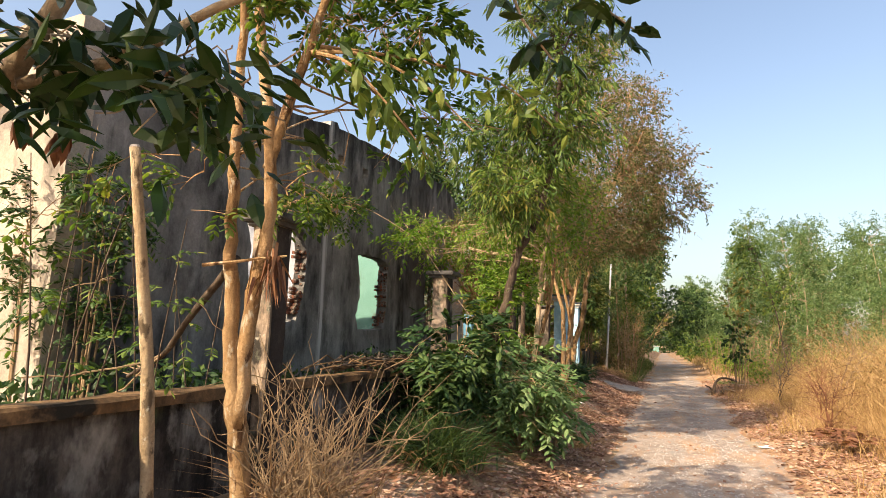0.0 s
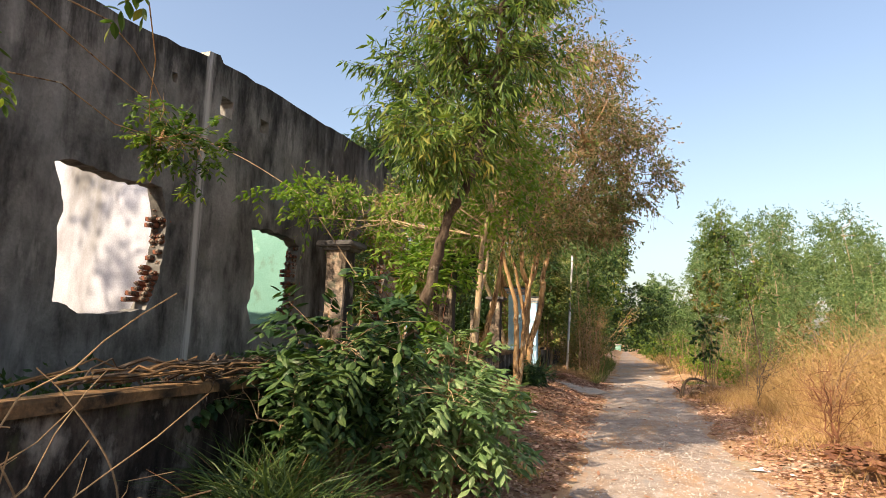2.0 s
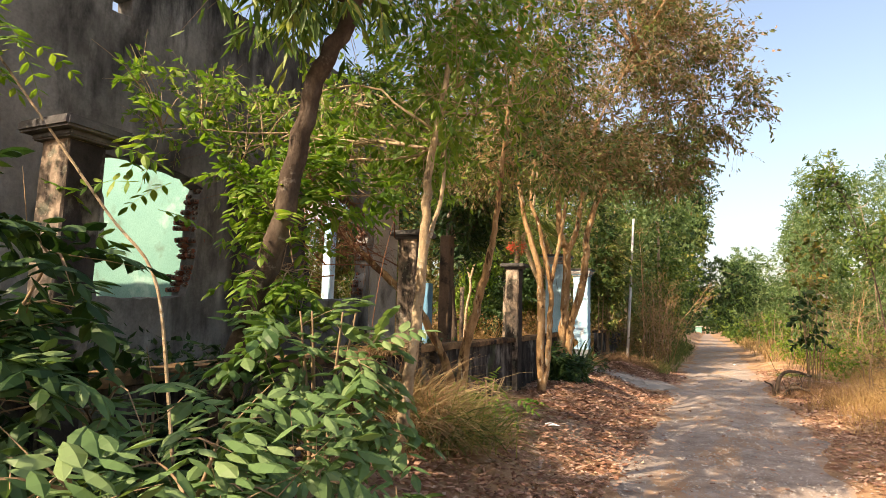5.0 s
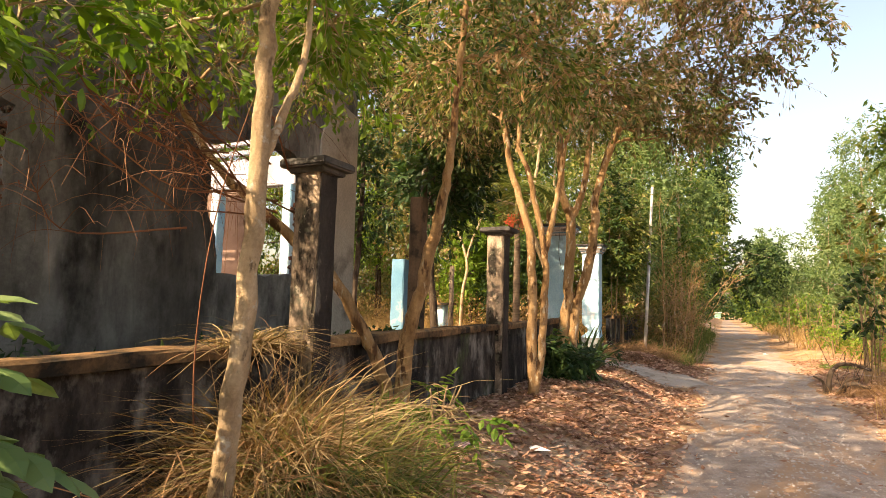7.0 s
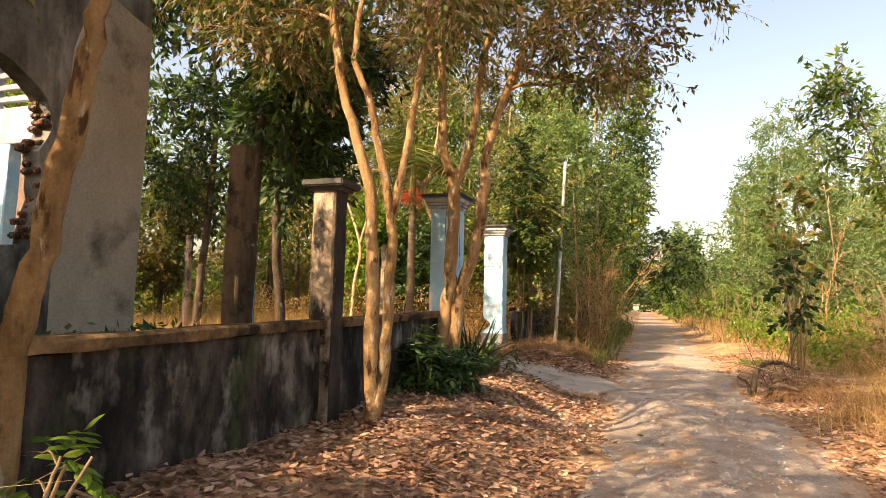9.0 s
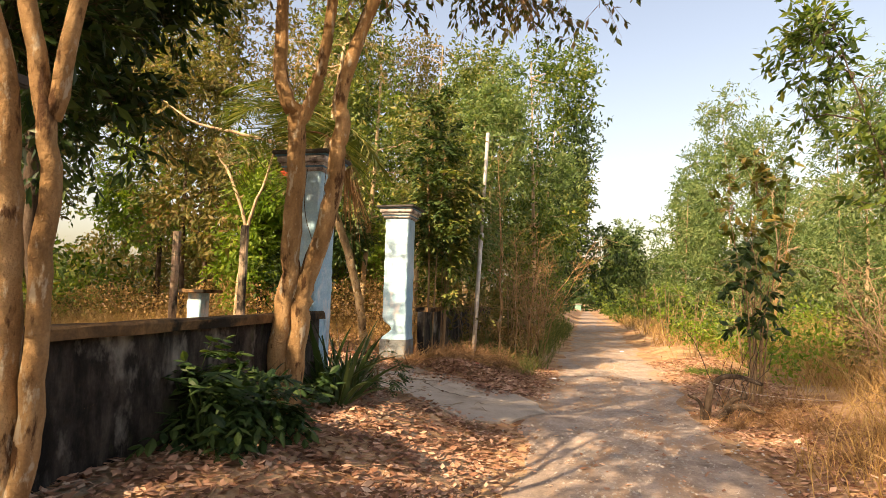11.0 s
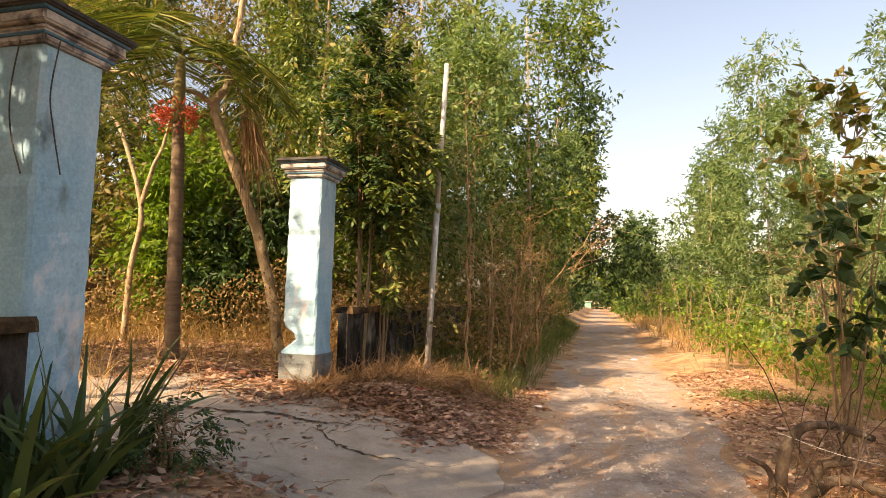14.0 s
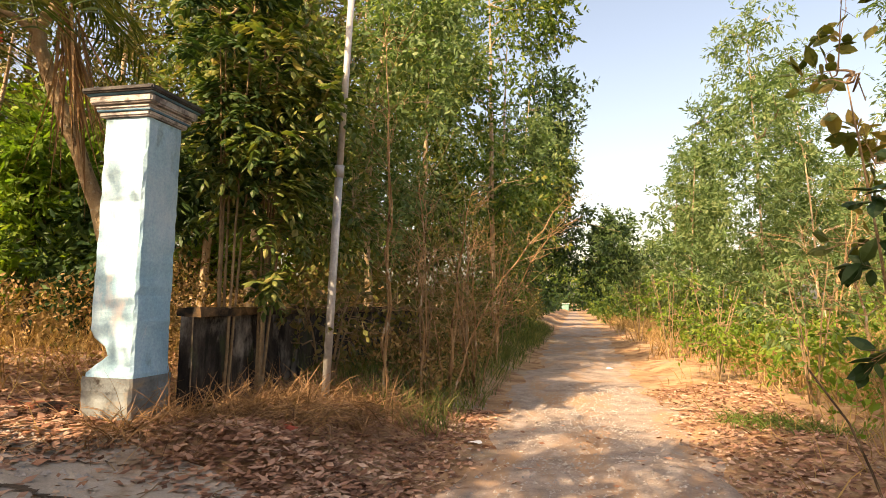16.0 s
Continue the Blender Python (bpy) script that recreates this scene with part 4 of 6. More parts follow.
tree("slender_tree", "slender pale tree with a light feathery crown", (-2.20, 10.24, 0.40),
     [[(-2.22, 10.24, 0.48), (-2.13, 10.22, 1.06), (-2.04, 10.20, 1.81), (-2.00, 10.16, 2.49), (-1.96, 10.16, 2.91), (-1.87, 10.17, 3.42), (-1.79, 10.24, 4.45)],
      [(-2.03, 10.20, 2.07), (-1.99, 10.28, 2.31), (-1.95, 10.36, 2.63), (-1.95, 10.39, 3.02)]],
     [(0.055, 0.045, 0.038, 0.028, 0.018), (0.024, 0.018, 0.011)],
     [(-2.2, 10.6, 4.9, 1.4, 1.6, 1.2, 130), (-2.9, 11.0, 3.3, 1.2, 1.6, 0.5, 80), (-1.7, 10.2, 3.6, 0.8, 0.9, 0.7, 50), (-4.2, 10.2, 3.4, 0.7, 1.6, 0.6, 40)], 0.10, M["bark_pale"], M["leaf_bright"], per=34, spread=0.24, limb_r=0.015)

tree("forked_tree", "tan tree that forks low into two bare leaning stems", (-2.68, 12.53, 0.4),
     [[(-2.7, 12.54, 0.2), (-2.57, 12.49, 1.2), (-2.47, 12.49, 1.57), (-2.34, 12.49, 2.11), (-2.27, 12.48, 2.41), (-2.2, 12.46, 2.85), (-2.13, 12.43, 3.5), (-2.0, 12.5, 4.8)],
      [(-2.7, 12.53, 0.39), (-2.75, 12.42, 0.93), (-2.87, 12.29, 1.29), (-3.07, 12.11, 1.71), (-3.52, 11.8, 2.21), (-3.85, 11.57, 2.6), (-4.2, 11.3, 3.3)]],
     [(0.07, 0.055, 0.045, 0.03, 0.02), (0.058, 0.05, 0.04, 0.025)],
     [(-2.1, 12.8, 5.2, 1.5, 1.6, 1.4, 170), (-3.9, 12.2, 3.8, 1.0, 1.6, 0.5, 70), (-2.0, 13.2, 3.6, 1.0, 1.2, 0.5, 80), (-1.3, 12.6, 7.2, 1.2, 1.3, 1.3, 100)], 0.078, M["bark_tan"], M["leaf_wood"], per=40, spread=0.26, limb_r=0.018)

tree("crape_tree", "multi-stemmed tree with glowing tan bark and a browning crown", (-2.45, 15.48, 0.42),
     [[(-2.45, 15.48, 0.25), (-2.45, 15.41, 1.15), (-2.44, 15.35, 1.9), (-2.46, 15.31, 2.39), (-2.62, 15.21, 3.01), (-2.74, 15.12, 3.63), (-2.9, 15.2, 4.8), (-2.9, 15.3, 6.0)],
      [(-2.43, 15.48, 0.45), (-2.34, 15.46, 0.94), (-2.3, 15.42, 1.57), (-2.28, 15.39, 2.07), (-2.36, 15.32, 2.61), (-2.46, 15.25, 3.14), (-2.58, 15.17, 3.7), (-2.4, 15.4, 5.2)],
      [(-2.28, 15.39, 2.2), (-2.14, 15.36, 2.82), (-2.04, 15.34, 3.4), (-1.94, 15.35, 3.8), (-1.5, 15.6, 5.0), (-1.0, 16.0, 6.2)]],
     [(0.07, 0.058, 0.044, 0.034, 0.02), (0.054, 0.044, 0.034, 0.02), (0.036, 0.03, 0.022, 0.015)],
     [(-2.4, 15.4, 5.0, 1.6, 1.6, 1.2, 130), (-1.3, 16.1, 6.6, 1.5, 1.6, 1.7, 150), (-0.4, 16.8, 6.2, 0.9, 1.1, 1.5, 80), (-1.7, 15.8, 8.4, 1.1, 1.1, 0.9, 60), (-3.8, 15.7, 4.4, 0.9, 1.1, 0.8, 110), (-3.2, 16.2, 5.6, 1.3, 1.2, 0.9, 90), (-1.5, 15.0, 4.0, 0.8, 0.9, 0.5, 40)], 0.09, M["bark_tan"], M["leaf_red"], per=40, spread=0.26)

tree("crape_tree", "two-stemmed tree with orange peeling bark beside the gate", (-2.77, 18.39, 0.4),
     [[(-2.77, 18.39, 0.2), (-2.82, 18.31, 0.89), (-2.72, 18.26, 1.61), (-2.67, 18.19, 2.34), (-2.63, 18.12, 3.06), (-2.77, 18.04, 3.42), (-2.87, 18.14, 4.9)],
      [(-2.73, 18.38, 0.3), (-2.63, 18.32, 1.25), (-2.56, 18.3, 1.62), (-2.36, 18.28, 2.24), (-2.29, 18.24, 2.71), (-2.24, 18.22, 3.07), (-2.22, 18.18, 3.43), (-1.7, 18.4, 5.0), (-0.9, 18.5, 6.2)],
      [(-2.66, 18.12, 2.95), (-2.51, 18.13, 3.26), (-2.41, 18.12, 3.57), (-2.3, 18.1, 4.4), (-2.0, 18.0, 5.6)]],
     [(0.105, 0.092, 0.084, 0.074, 0.045), (0.092, 0.085, 0.076, 0.064, 0.036), (0.062, 0.052, 0.04)],
     [(-2.2, 18.3, 5.4, 1.5, 1.6, 1.3, 120), (-3.6, 18.8, 5.6, 1.2, 1.2, 0.9, 80), (-0.8, 18.2, 7.2, 1.6, 1.7, 1.8, 160), (0.4, 18.0, 5.9, 0.9, 1.0, 1.3, 80), (-0.7, 18.0, 8.9, 1.1, 1.1, 0.9, 70), (-0.6, 18.8, 4.5, 0.9, 0.8, 0.4, 24), (-0.9, 18.2, 4.9, 1.2, 1.2, 0.6, 80)], 0.1, M["bark_tan"], M["leaf_red"], per=42, spread=0.26)

tree("bare_tree", "leaning bare-branched tree with smooth tan trunk", (-4.45, 24.57, 0.45),
     [[(-4.42, 24.58, 0.3), (-4.53, 24.49, 1.18), (-4.77, 24.32, 2.4), (-5.15, 24.12, 3.46), (-5.39, 24.0, 4.19), (-5.19, 24.02, 4.5), (-5.01, 23.98, 5.46), (-4.9, 24.0, 6.5)],
      [(-5.39, 24.0, 4.19), (-5.75, 23.89, 4.41), (-7.02, 23.53, 4.72), (-7.77, 23.33, 4.9), (-8.5, 23.3, 5.4)]],
     [(0.085, 0.08, 0.075, 0.05, 0.03), (0.045, 0.03, 0.015)],
     [(-5.2, 24.2, 6.4, 1.3, 1.2, 0.7, 26)], 0.13, M["bark_pale"], M["leaf_olive"], per=18, spread=0.25)

tree("bare_tree", "slim forked tree with pale bark and hardly a leaf", (-7.85, 25.2, 0.5),
     [[(-7.85, 25.2, 0.35), (-7.76, 25.2, 1.86), (-7.64, 25.2, 2.92), (-8.19, 25.2, 4.29), (-8.49, 25.3, 4.6)], [(-7.64, 25.2, 2.92), (-7.47, 25.2, 3.55), (-7.25, 25.2, 4.05), (-6.90, 25.0, 4.8)]],
     [(0.06, 0.05, 0.042, 0.03, 0.015), (0.042, 0.036, 0.028, 0.014)],
     [(-8.19, 25.4, 4.8, 0.9, 0.8, 0.5, 14)], 0.1, M["bark_pale"], M["leaf_olive"], per=12, spread=0.25, limb_r=0.014)

# ---- woods and scrub ----


def simple_tree(name, label, x, y, h, rad, mat, bark, leaf, clumps, per=26, lean=(0, 0), group="", width=0.42, low=0.35, droop=0.25, spread=0.3, r0=0.08):
    z = float(ground_z(x, y))
    top_ = (x + lean[0], y + lean[1], z + h * 0.92)
    midp = (x + lean[0] * 0.4 + rng.normal() * 0.12, y + lean[1] * 0.4 + rng.normal() * 0.12, z + h * 0.5)
    k = max(2, round(h * (1 - low) / (rad * 1.3)))
    blobs = []
    for i in range(k):
        u = (i + 0.5) / k
        cz = z + h * (low + (1 - low) * u)
        w = rad * (1.0 - 0.55 * abs(u - 0.4) / 0.6) * rng.uniform(0.75, 1.15)
        blobs.append((x + lean[0] * (low + (1 - low) * u) + rng.normal() * rad * 0.36, y + lean[1] * u + rng.normal() * rad * 0.36, cz, w, w, h * (1 - low) / k * 0.72, max(4, clumps // k)))
    return tree(name, label, (x, y, z), [[(x, y, z - 0.2), midp, top_]], [(r0, r0 * 0.7, r0 * 0.2)], blobs, leaf, bark, mat, group, per=per, width=width, droop=droop, spread=spread, limbs=4, sides=7, twigs=y < 27)


# trees beside the ruin that stand behind the start of the walk
for x, y, h, rad in ((-9.2, -0.9, 7.5, 1.5), (-11.0, 1.4, 9.6, 1.7)):
    simple_tree("garden_tree", "leafy tree shading the side wall of the ruin", x, y, h, rad, M["leaf_green"], M["bark_pale"], 0.16, 120, 26, (0, 0), "garden trees", low=0.35)
tree("shade_tree", "spreading dark-leaved tree whose limbs hang over the fence", (-3.5, -1.7, 0.4),
     [[(-3.5, -1.7, 0.2), (-3.4, -1.6, 1.6), (-3.2, -1.3, 3.0), (-2.9, -1.0, 4.6)]], [(0.16, 0.13, 0.1, 0.05)],
     [(-2.6, -1.0, 4.9, 1.8, 1.8, 0.9, 90), (-0.9, -1.4, 5.2, 1.6, 1.7, 0.8, 70), (-3.6, -2.6, 5.6, 1.6, 1.6, 1.0, 60)], 0.17, M["bark_dark"], M["leaf_dark"], per=30, spread=0.3)
# dense woods along the far fence
for x, y, h, rad, kind in ((-3.9, 25.9, 5.4, 1.0, "leaf_wood"), (-3.3, 28.9, 6.8, 1.6, "leaf_acacia"), (-5.8, 27.5, 8.5, 2.2, "leaf_wood"), (-3.2, 31.8, 9.0, 2.2, "leaf_wood"), (-2.0, 35.0, 11.0, 2.7, "leaf_green"),
                           (-5.5, 33.5, 11.0, 2.6, "leaf_olive"), (-2.3, 40.0, 11.5, 2.7, "leaf_acacia"), (-2.6, 46.0, 11.5, 3.0, "leaf_dark"), (-6.0, 41.0, 12.0, 3.0, "leaf_green"), (-3.0, 54.0, 11.0, 3.2, "leaf_wood"),
                           (-3.8, 64.0, 11.0, 3.6, "leaf_dark"), (-9.0, 29.0, 9.0, 2.8, "leaf_olive"), (-10.5, 35.0, 10.0, 3.0, "leaf_green"), (-7.5, 31.5, 8.0, 2.4, "leaf_bright")):
    simple_tree("roadside_tree", "leafy roadside tree in dense scrub", x, y, h, rad, M[kind], M["bark_pale"], 0.115 + 0.005 * max(0, y - 25), int(130 + 90 * rad), 42, (rng.normal() * 0.3 + 0.2, 0), "roadside trees", low=0.3 if y < 30 else 0.14, spread=0.36)
# trees behind the garden
for x, y, h, rad, kind in ((-7.0, 27.0, 3.2, 1.0, "leaf_dark"), (-12.8, 23.5, 4.2, 1.2, "leaf_olive"), (-8.4, 28.0, 4.2, 1.3, "leaf_bright"), (-14.0, 30.0, 11.0, 3.2, "leaf_wood"), (-8.0, 31.0, 12.0, 2.6, "leaf_wood"), (-11.5, 29.0, 11.5, 2.4, "leaf_olive"), (-18.0, 27.0, 11.0, 3.0, "leaf_wood"), (-8.1, 26.6, 3.6, 1.2, "leaf_bright"), (-13.5, 29.5, 9.0, 2.2, "leaf_bright"), (-11.0, 27.5, 7.0, 2.6, "leaf_olive"), (-16.0, 22.0, 9.0, 3.2, "leaf_green")):
    simple_tree("garden_tree", "dense leafy tree behind the dry garden", x, y, h, rad, M[kind], M["bark_dark"], 0.18, int(110 + 70 * rad), 34, (0, 0), "garden trees", low=0.26, width=0.36, spread=0.34)
for x, y, h, rad in ((-5.0, 17.9, 5.0, 1.1), (-4.9, 16.9, 6.0, 1.2)):
    simple_tree("garden_tree", "dark glossy-leaved tree shading the garden fence", x, y, h, rad, M["leaf_dark"], M["bark_dark"], 0.17, 190, 34, (0, 0), "garden trees", low=0.46, width=0.36, spread=0.3)
simple_tree("garden_tree", "dark leafy tree standing in the dry garden grass", -8.0, 19.5, 7.0, 1.6, M["leaf_dark"], M["bark_dark"], 0.17, 230, 34, (0, 0), "garden trees", low=0.36, width=0.36, spread=0.32)
# leafy tree leaning over the dry bank
simple_tree("bank_tree", "slender leafy tree leaning out of the dry bank", 3.6, 21.2, 5.0, 0.8, M["leaf_green"], M["bark_dark"], 0.14, 90, 24, (-0.9, -0.2), low=0.5, width=0.36, r0=0.022, spread=0.26)
# acacias on the open side
for x, y, h, rad in ((4.3, 33.5, 8.0, 1.8), (6.2, 31.0, 7.2, 1.7), (3.5, 38.0, 7.4, 1.7), (6.8, 37.5, 8.2, 2.0), (9.0, 33.0, 6.6, 1.9), (4.2, 46.0, 8.0, 2.1), (8.5, 43.0, 8.0, 2.3), (12.0, 38.0, 7.0, 2.3), (5.2, 55.0, 8.5, 2.6), (10.5, 52.0, 8.0, 2.8), (3.6, 66.0, 8.0, 2.8), (5.0, 26.5, 5.6, 1.2), (15.5, 46.0, 7.5, 3.0), (18.0, 36.0, 6.0, 2.6), (7.6, 27.5, 6.0, 1.6), (22.0, 50.0, 8.0, 3.4), (28.0, 44.0, 7.0, 3.4), (13.0, 62.0, 9.0, 3.6)):
    simple_tree("acacia_tree", "young acacia with an airy grey-green crown", x, y, h, rad, M["leaf_acacia"], M["bark_pale"], 0.105 + 0.005 * max(0, y - 25), int(110 + 70 * rad), 42, (rng.normal() * 0.3, 0), "acacias", width=0.3, low=0.16, r0=0.032, droop=0.3, spread=0.24)
# the road's end and the horizon
for x, y, h, rad in ((-5.2, 80, 10, 4.0), (-5, 98, 9, 4.0), (3.4, 84, 7, 3.4), (2.4, 104, 7, 4.0), (-1.8, 134, 8, 5.0), (5, 120, 8, 5.0), (-8, 118, 10, 5.0), (12, 76, 9, 4.6), (20, 68, 8, 4.6), (30, 80, 9, 6.0), (42, 70, 9, 6.0), (56, 80, 9, 7.0), (-16, 60, 11, 5.0), (-26, 52, 11, 6.0), (-20, 40, 11, 5.0), (-24, 28, 11, 5.0), (-38, 40, 11, 7.0)):
    simple_tree("far_tree", "distant green tree on the skyline", x, y, h, rad, M["leaf_green"], M["bark_dark"], 0.5, 150, 28, (0, 0), "far trees", low=0.04, spread=0.7, width=0.55)


def shrub(name, label, x, y, h, rad, mat, leaf, clumps, per=20, width=0.5, near=True, stems=5, bark=None, category="shrub", droop=0.3, spread=0.16, zc=0.55, pinnate=0):
    z = float(ground_z(x, y))
    lines, rads = [], []
    for i in range(stems):
        a = rng.uniform(0, 6.28)
        d = rng.uniform(0.2, 0.7) * rad
        lines.append([(x + 0.05 * math.cos(a), y + 0.05 * math.sin(a), z - 0.08), (x + d * 0.5 * math.cos(a), y + d * 0.5 * math.sin(a), z + h * 0.45), (x + d * math.cos(a), y + d * math.sin(a), z + h * 0.85)])
        rads.append((0.016, 0.011, 0.005))
    return tree(name, label, (x, y, z), lines, rads, [(x, y, z + h * zc, rad, rad, h * 0.45, clumps)], leaf, bark or M["twig"], mat, "", near, per, droop, 4, spread, True, category, width, 5, pinnate)


shrub("bush", "leafy green bush crowding the fence foot", -1.6, 7.35, 1.15, 0.6, M["leaf_bush"], 0.095, 44, 4, pinnate=5)
shrub("bush", "dark green compound-leaved bush against the fence", -2.3, 6.9, 1.55, 0.7, M["leaf_dark"], 0.105, 50, 4, pinnate=5)
shrub("bush", "deep green large-leaved bush in the fence shade", -2.5, 6.45, 1.0, 0.42, M["leaf_dark"], 0.105, 26, 4, pinnate=5)
shrub("bush", "broad-leaved bush with sunlit pale green leaves", -1.9, 8.75, 1.45, 0.42, M["leaf_bush"], 0.105, 24, 4, width=0.55, pinnate=5)
shrub("bush", "sparse fresh green bush by the track", -1.4, 8.0, 0.85, 0.42, M["leaf_bush"], 0.09, 28, 4, pinnate=4)
shrub("bush", "dusty green undergrowth against the fence", -2.6, 8.75, 0.8, 0.35, M["leaf_dark"], 0.1, 22, 4, pinnate=4)
shrub("bush", "low dark undergrowth beside the gate tree", -2.55, 16.95, 0.5, 0.34, M["leaf_dark"], 0.105, 24, 4, pinnate=4, bark=M["leaf_dark"])
shrub("bush", "low dark undergrowth under the two-stemmed tree", -2.5, 17.45, 0.45, 0.3, M["leaf_dark"], 0.1, 24, 4, pinnate=4, bark=M["leaf_dark"])
shrub("bush", "fresh shoots with bright leaves at the fence foot", -2.2, 12.3, 0.55, 0.4, M["leaf_bright"], 0.09, 8, 3, pinnate=4)
shrub("shrub", "big-leaved olive shrub on the open side of the track", 2.5, 23.8, 3.4, 0.75, M["leaf_bigdry"], 0.15, 46, 8, 0.55, zc=0.82, stems=4)
shrub("shrub", "big-leaved dark shrub leaning over the verge", 2.25, 23.0, 2.2, 0.45, M["leaf_dark"], 0.16, 26, 8, 0.6, zc=0.72)
shrub("shrub", "green-leaved scrub growing up behind the pillar", -2.8, 24.35, 3.9, 0.75, M["leaf_wood"], 0.1, 110, 6, pinnate=4, zc=0.7)
shrub("shrub", "dark leafy climber hanging over the pillar cap", -2.95, 24.0, 4.3, 0.6, M["leaf_dark"], 0.09, 60, 6, pinnate=4, zc=0.82)
shrub("shrub", "dry-leaved bush at the foot of the pole", -2.5, 25.3, 1.3, 0.6, M["leaf_olive"], 0.09, 50, 12)
for x, y, h, rad, k in ((-1.7, 29.5, 2.6, 0.8, "leaf_olive"), (-1.9, 27.2, 2.2, 0.7, "leaf_olive"), (-1.6, 33.0, 2.6, 0.9, "leaf_green"), (2.6, 30.5, 2.0, 0.8, "leaf_bright"), (3.3, 28.0, 2.2, 0.8, "leaf_acacia"), (2.5, 35.0, 2.4, 0.9, "leaf_bright"), (4.2, 24.0, 2.0, 0.8, "leaf_olive"), (-1.7, 38.0, 3.0, 1.0, "leaf_olive"), (2.4, 42.0, 2.6, 1.1, "leaf_bright")):
    shrub("scrub", "thin roadside scrub half dried out", x, y, h, rad, M[k], 0.1, 50, 16, 0.4, False)

for x, y, h, rad, kd in ((4.5, 13.0, 2.1, 0.6, "leaf_olive"), (5.5, 17.0, 2.4, 0.8, "leaf_acacia"), (3.9, 18.5, 1.9, 0.6, "leaf_olive"), (6.0, 11.0, 2.2, 0.8, "leaf_acacia"), (5.2, 21.5, 2.3, 0.8, "leaf_olive")):
    shrub("scrub", "olive scrub bush standing in tall dry grass", x, y, h, rad, M[kd], 0.08, 44, 16, 0.4, False, zc=0.7)

shrub("shrub", "dark leafy shrub against the foot of the ruin", -5.05, 4.07, 2.6, 0.55, M["leaf_dark"], 0.07, 46, 5, pinnate=4, zc=0.7)
shrub("shrub", "sparse leafy shrub against the foot of the ruin", -5.57, 3.82, 2.2, 0.5, M["leaf_dark"], 0.06, 30, 5, pinnate=4, zc=0.7)
tree("young_tree", "young tree with sunlit lime-green compound leaves at the fence", (-2.6, 9.0, 0.42),
     [[(-2.6, 9.0, 0.3), (-2.58, 9.0, 1.0), (-2.5, 9.0, 1.7), (-2.4, 9.05, 2.4)]], [(0.018, 0.014, 0.008)],
     [(-2.41, 8.97, 2.3, 0.28, 0.28, 0.25, 11), (-2.35, 8.86, 1.9, 0.25, 0.25, 0.25, 9), (-2.32, 9.26, 2.43, 0.3, 0.3, 0.2, 9)], 0.08, M["bark_pale"], M["leaf_bright"], per=5, near=True, spread=0.2, pinnate=5, width=0.5, limb_r=0.008, limbs=4)

# a belt of mixed undergrowth that closes the woods


def undergrowth(n, x0, x1, y0, y1, hmax, leaf, mat, label):
    x, y = rng.uniform(x0, x1, n), rng.uniform(y0, y1, n)
    hm = hmax * (0.45 + 0.55 * patchy(x, y, 1.1))
    z = ground_z(x, y) + hm * rng.uniform(0, 1, n) ** 0.8
    b_ = Build()
    leaves(b_, np.stack([x, y, z], 1), rng.normal(size=(n, 3)) + [0, 0, -0.2], leaf * rng.uniform(0.6, 1.3, n), 0.45)
    tagged(part("undergrowth", b_, mat), label, "undergrowth", kind="stuff")


def patchy(x, y, f=0.9):
    return 0.5 + 0.5 * np.sin(x * f + 1.3 * np.sin(y * f * 0.7)) * np.sin(y * f * 1.1 + 0.8 * x)


undergrowth(22000, -22.0, -4.0, 30.0, 34.0, 3.2, 0.2, M["leaf_olive"], "tangled half-dry undergrowth behind the garden")
undergrowth(12000, -20.0, -14.0, 14.0, 30.0, 3.0, 0.24, M["leaf_green"], "green undergrowth behind the garden")
undergrowth(12000, -4.5, -2.0, 27.0, 60.0, 2.0, 0.16, M["leaf_olive"], "olive undergrowth along the far fence")
undergrowth(20000, 3.0, 26.0, 34.0, 42.0, 1.9, 0.18, M["leaf_green"], "low green scrub beyond the dry grass")
undergrowth(9000, 3.0, 9.0, 25.0, 34.0, 1.2, 0.13, M["leaf_bright"], "low bright scrub among dry grass")

undergrowth(7000, -7.0, -2.3, 58.0, 112.0, 3.0, 0.36, M["leaf_dark"], "dark scrub closing in on the far track")
undergrowth(7000, 1.7, 8.0, 56.0, 112.0, 2.6, 0.36, M["leaf_green"], "green scrub closing in on the far track")
undergrowth(4000, -18.0, 18.0, 127.0, 134.0, 6.0, 0.8, M["leaf_dark"], "dark scrub across the end of the track")
undergrowth(11000, -5.2, -3.15, 24.0, 31.0, 1.5, 0.065, M["leaf_dry"], "dry brown undergrowth behind the fence")
undergrowth(5000, -2.8, -1.4, 26.0, 32.0, 0.7, 0.08, M["leaf_dry"], "dry brown undergrowth at the fence foot")
undergrowth(11000, -5.2, -3.2, 2.6, 15.5, 0.85, 0.1, M["leaf_dark"], "dark weeds between the fence and the ruin")
# added below the view, to keep bounced ground light off the fence
undergrowth(3500, -2.8, -1.9, -4.0, 2.2, 0.45, 0.08, M["leaf_dark"], "low dark weeds along the fence foot, added to cut bounced light")
undergrowth(15000, 3.2, 7.6, 6.5, 20.5, 1.7, 0.06, M["leaf_dry"], "russet dry scrub in the tall grass")
undergrowth(17000, -16.0, -5.6, 24.5, 30.0, 1.4, 0.075, M["leaf_dry"], "dry tangled undergrowth in the garden")

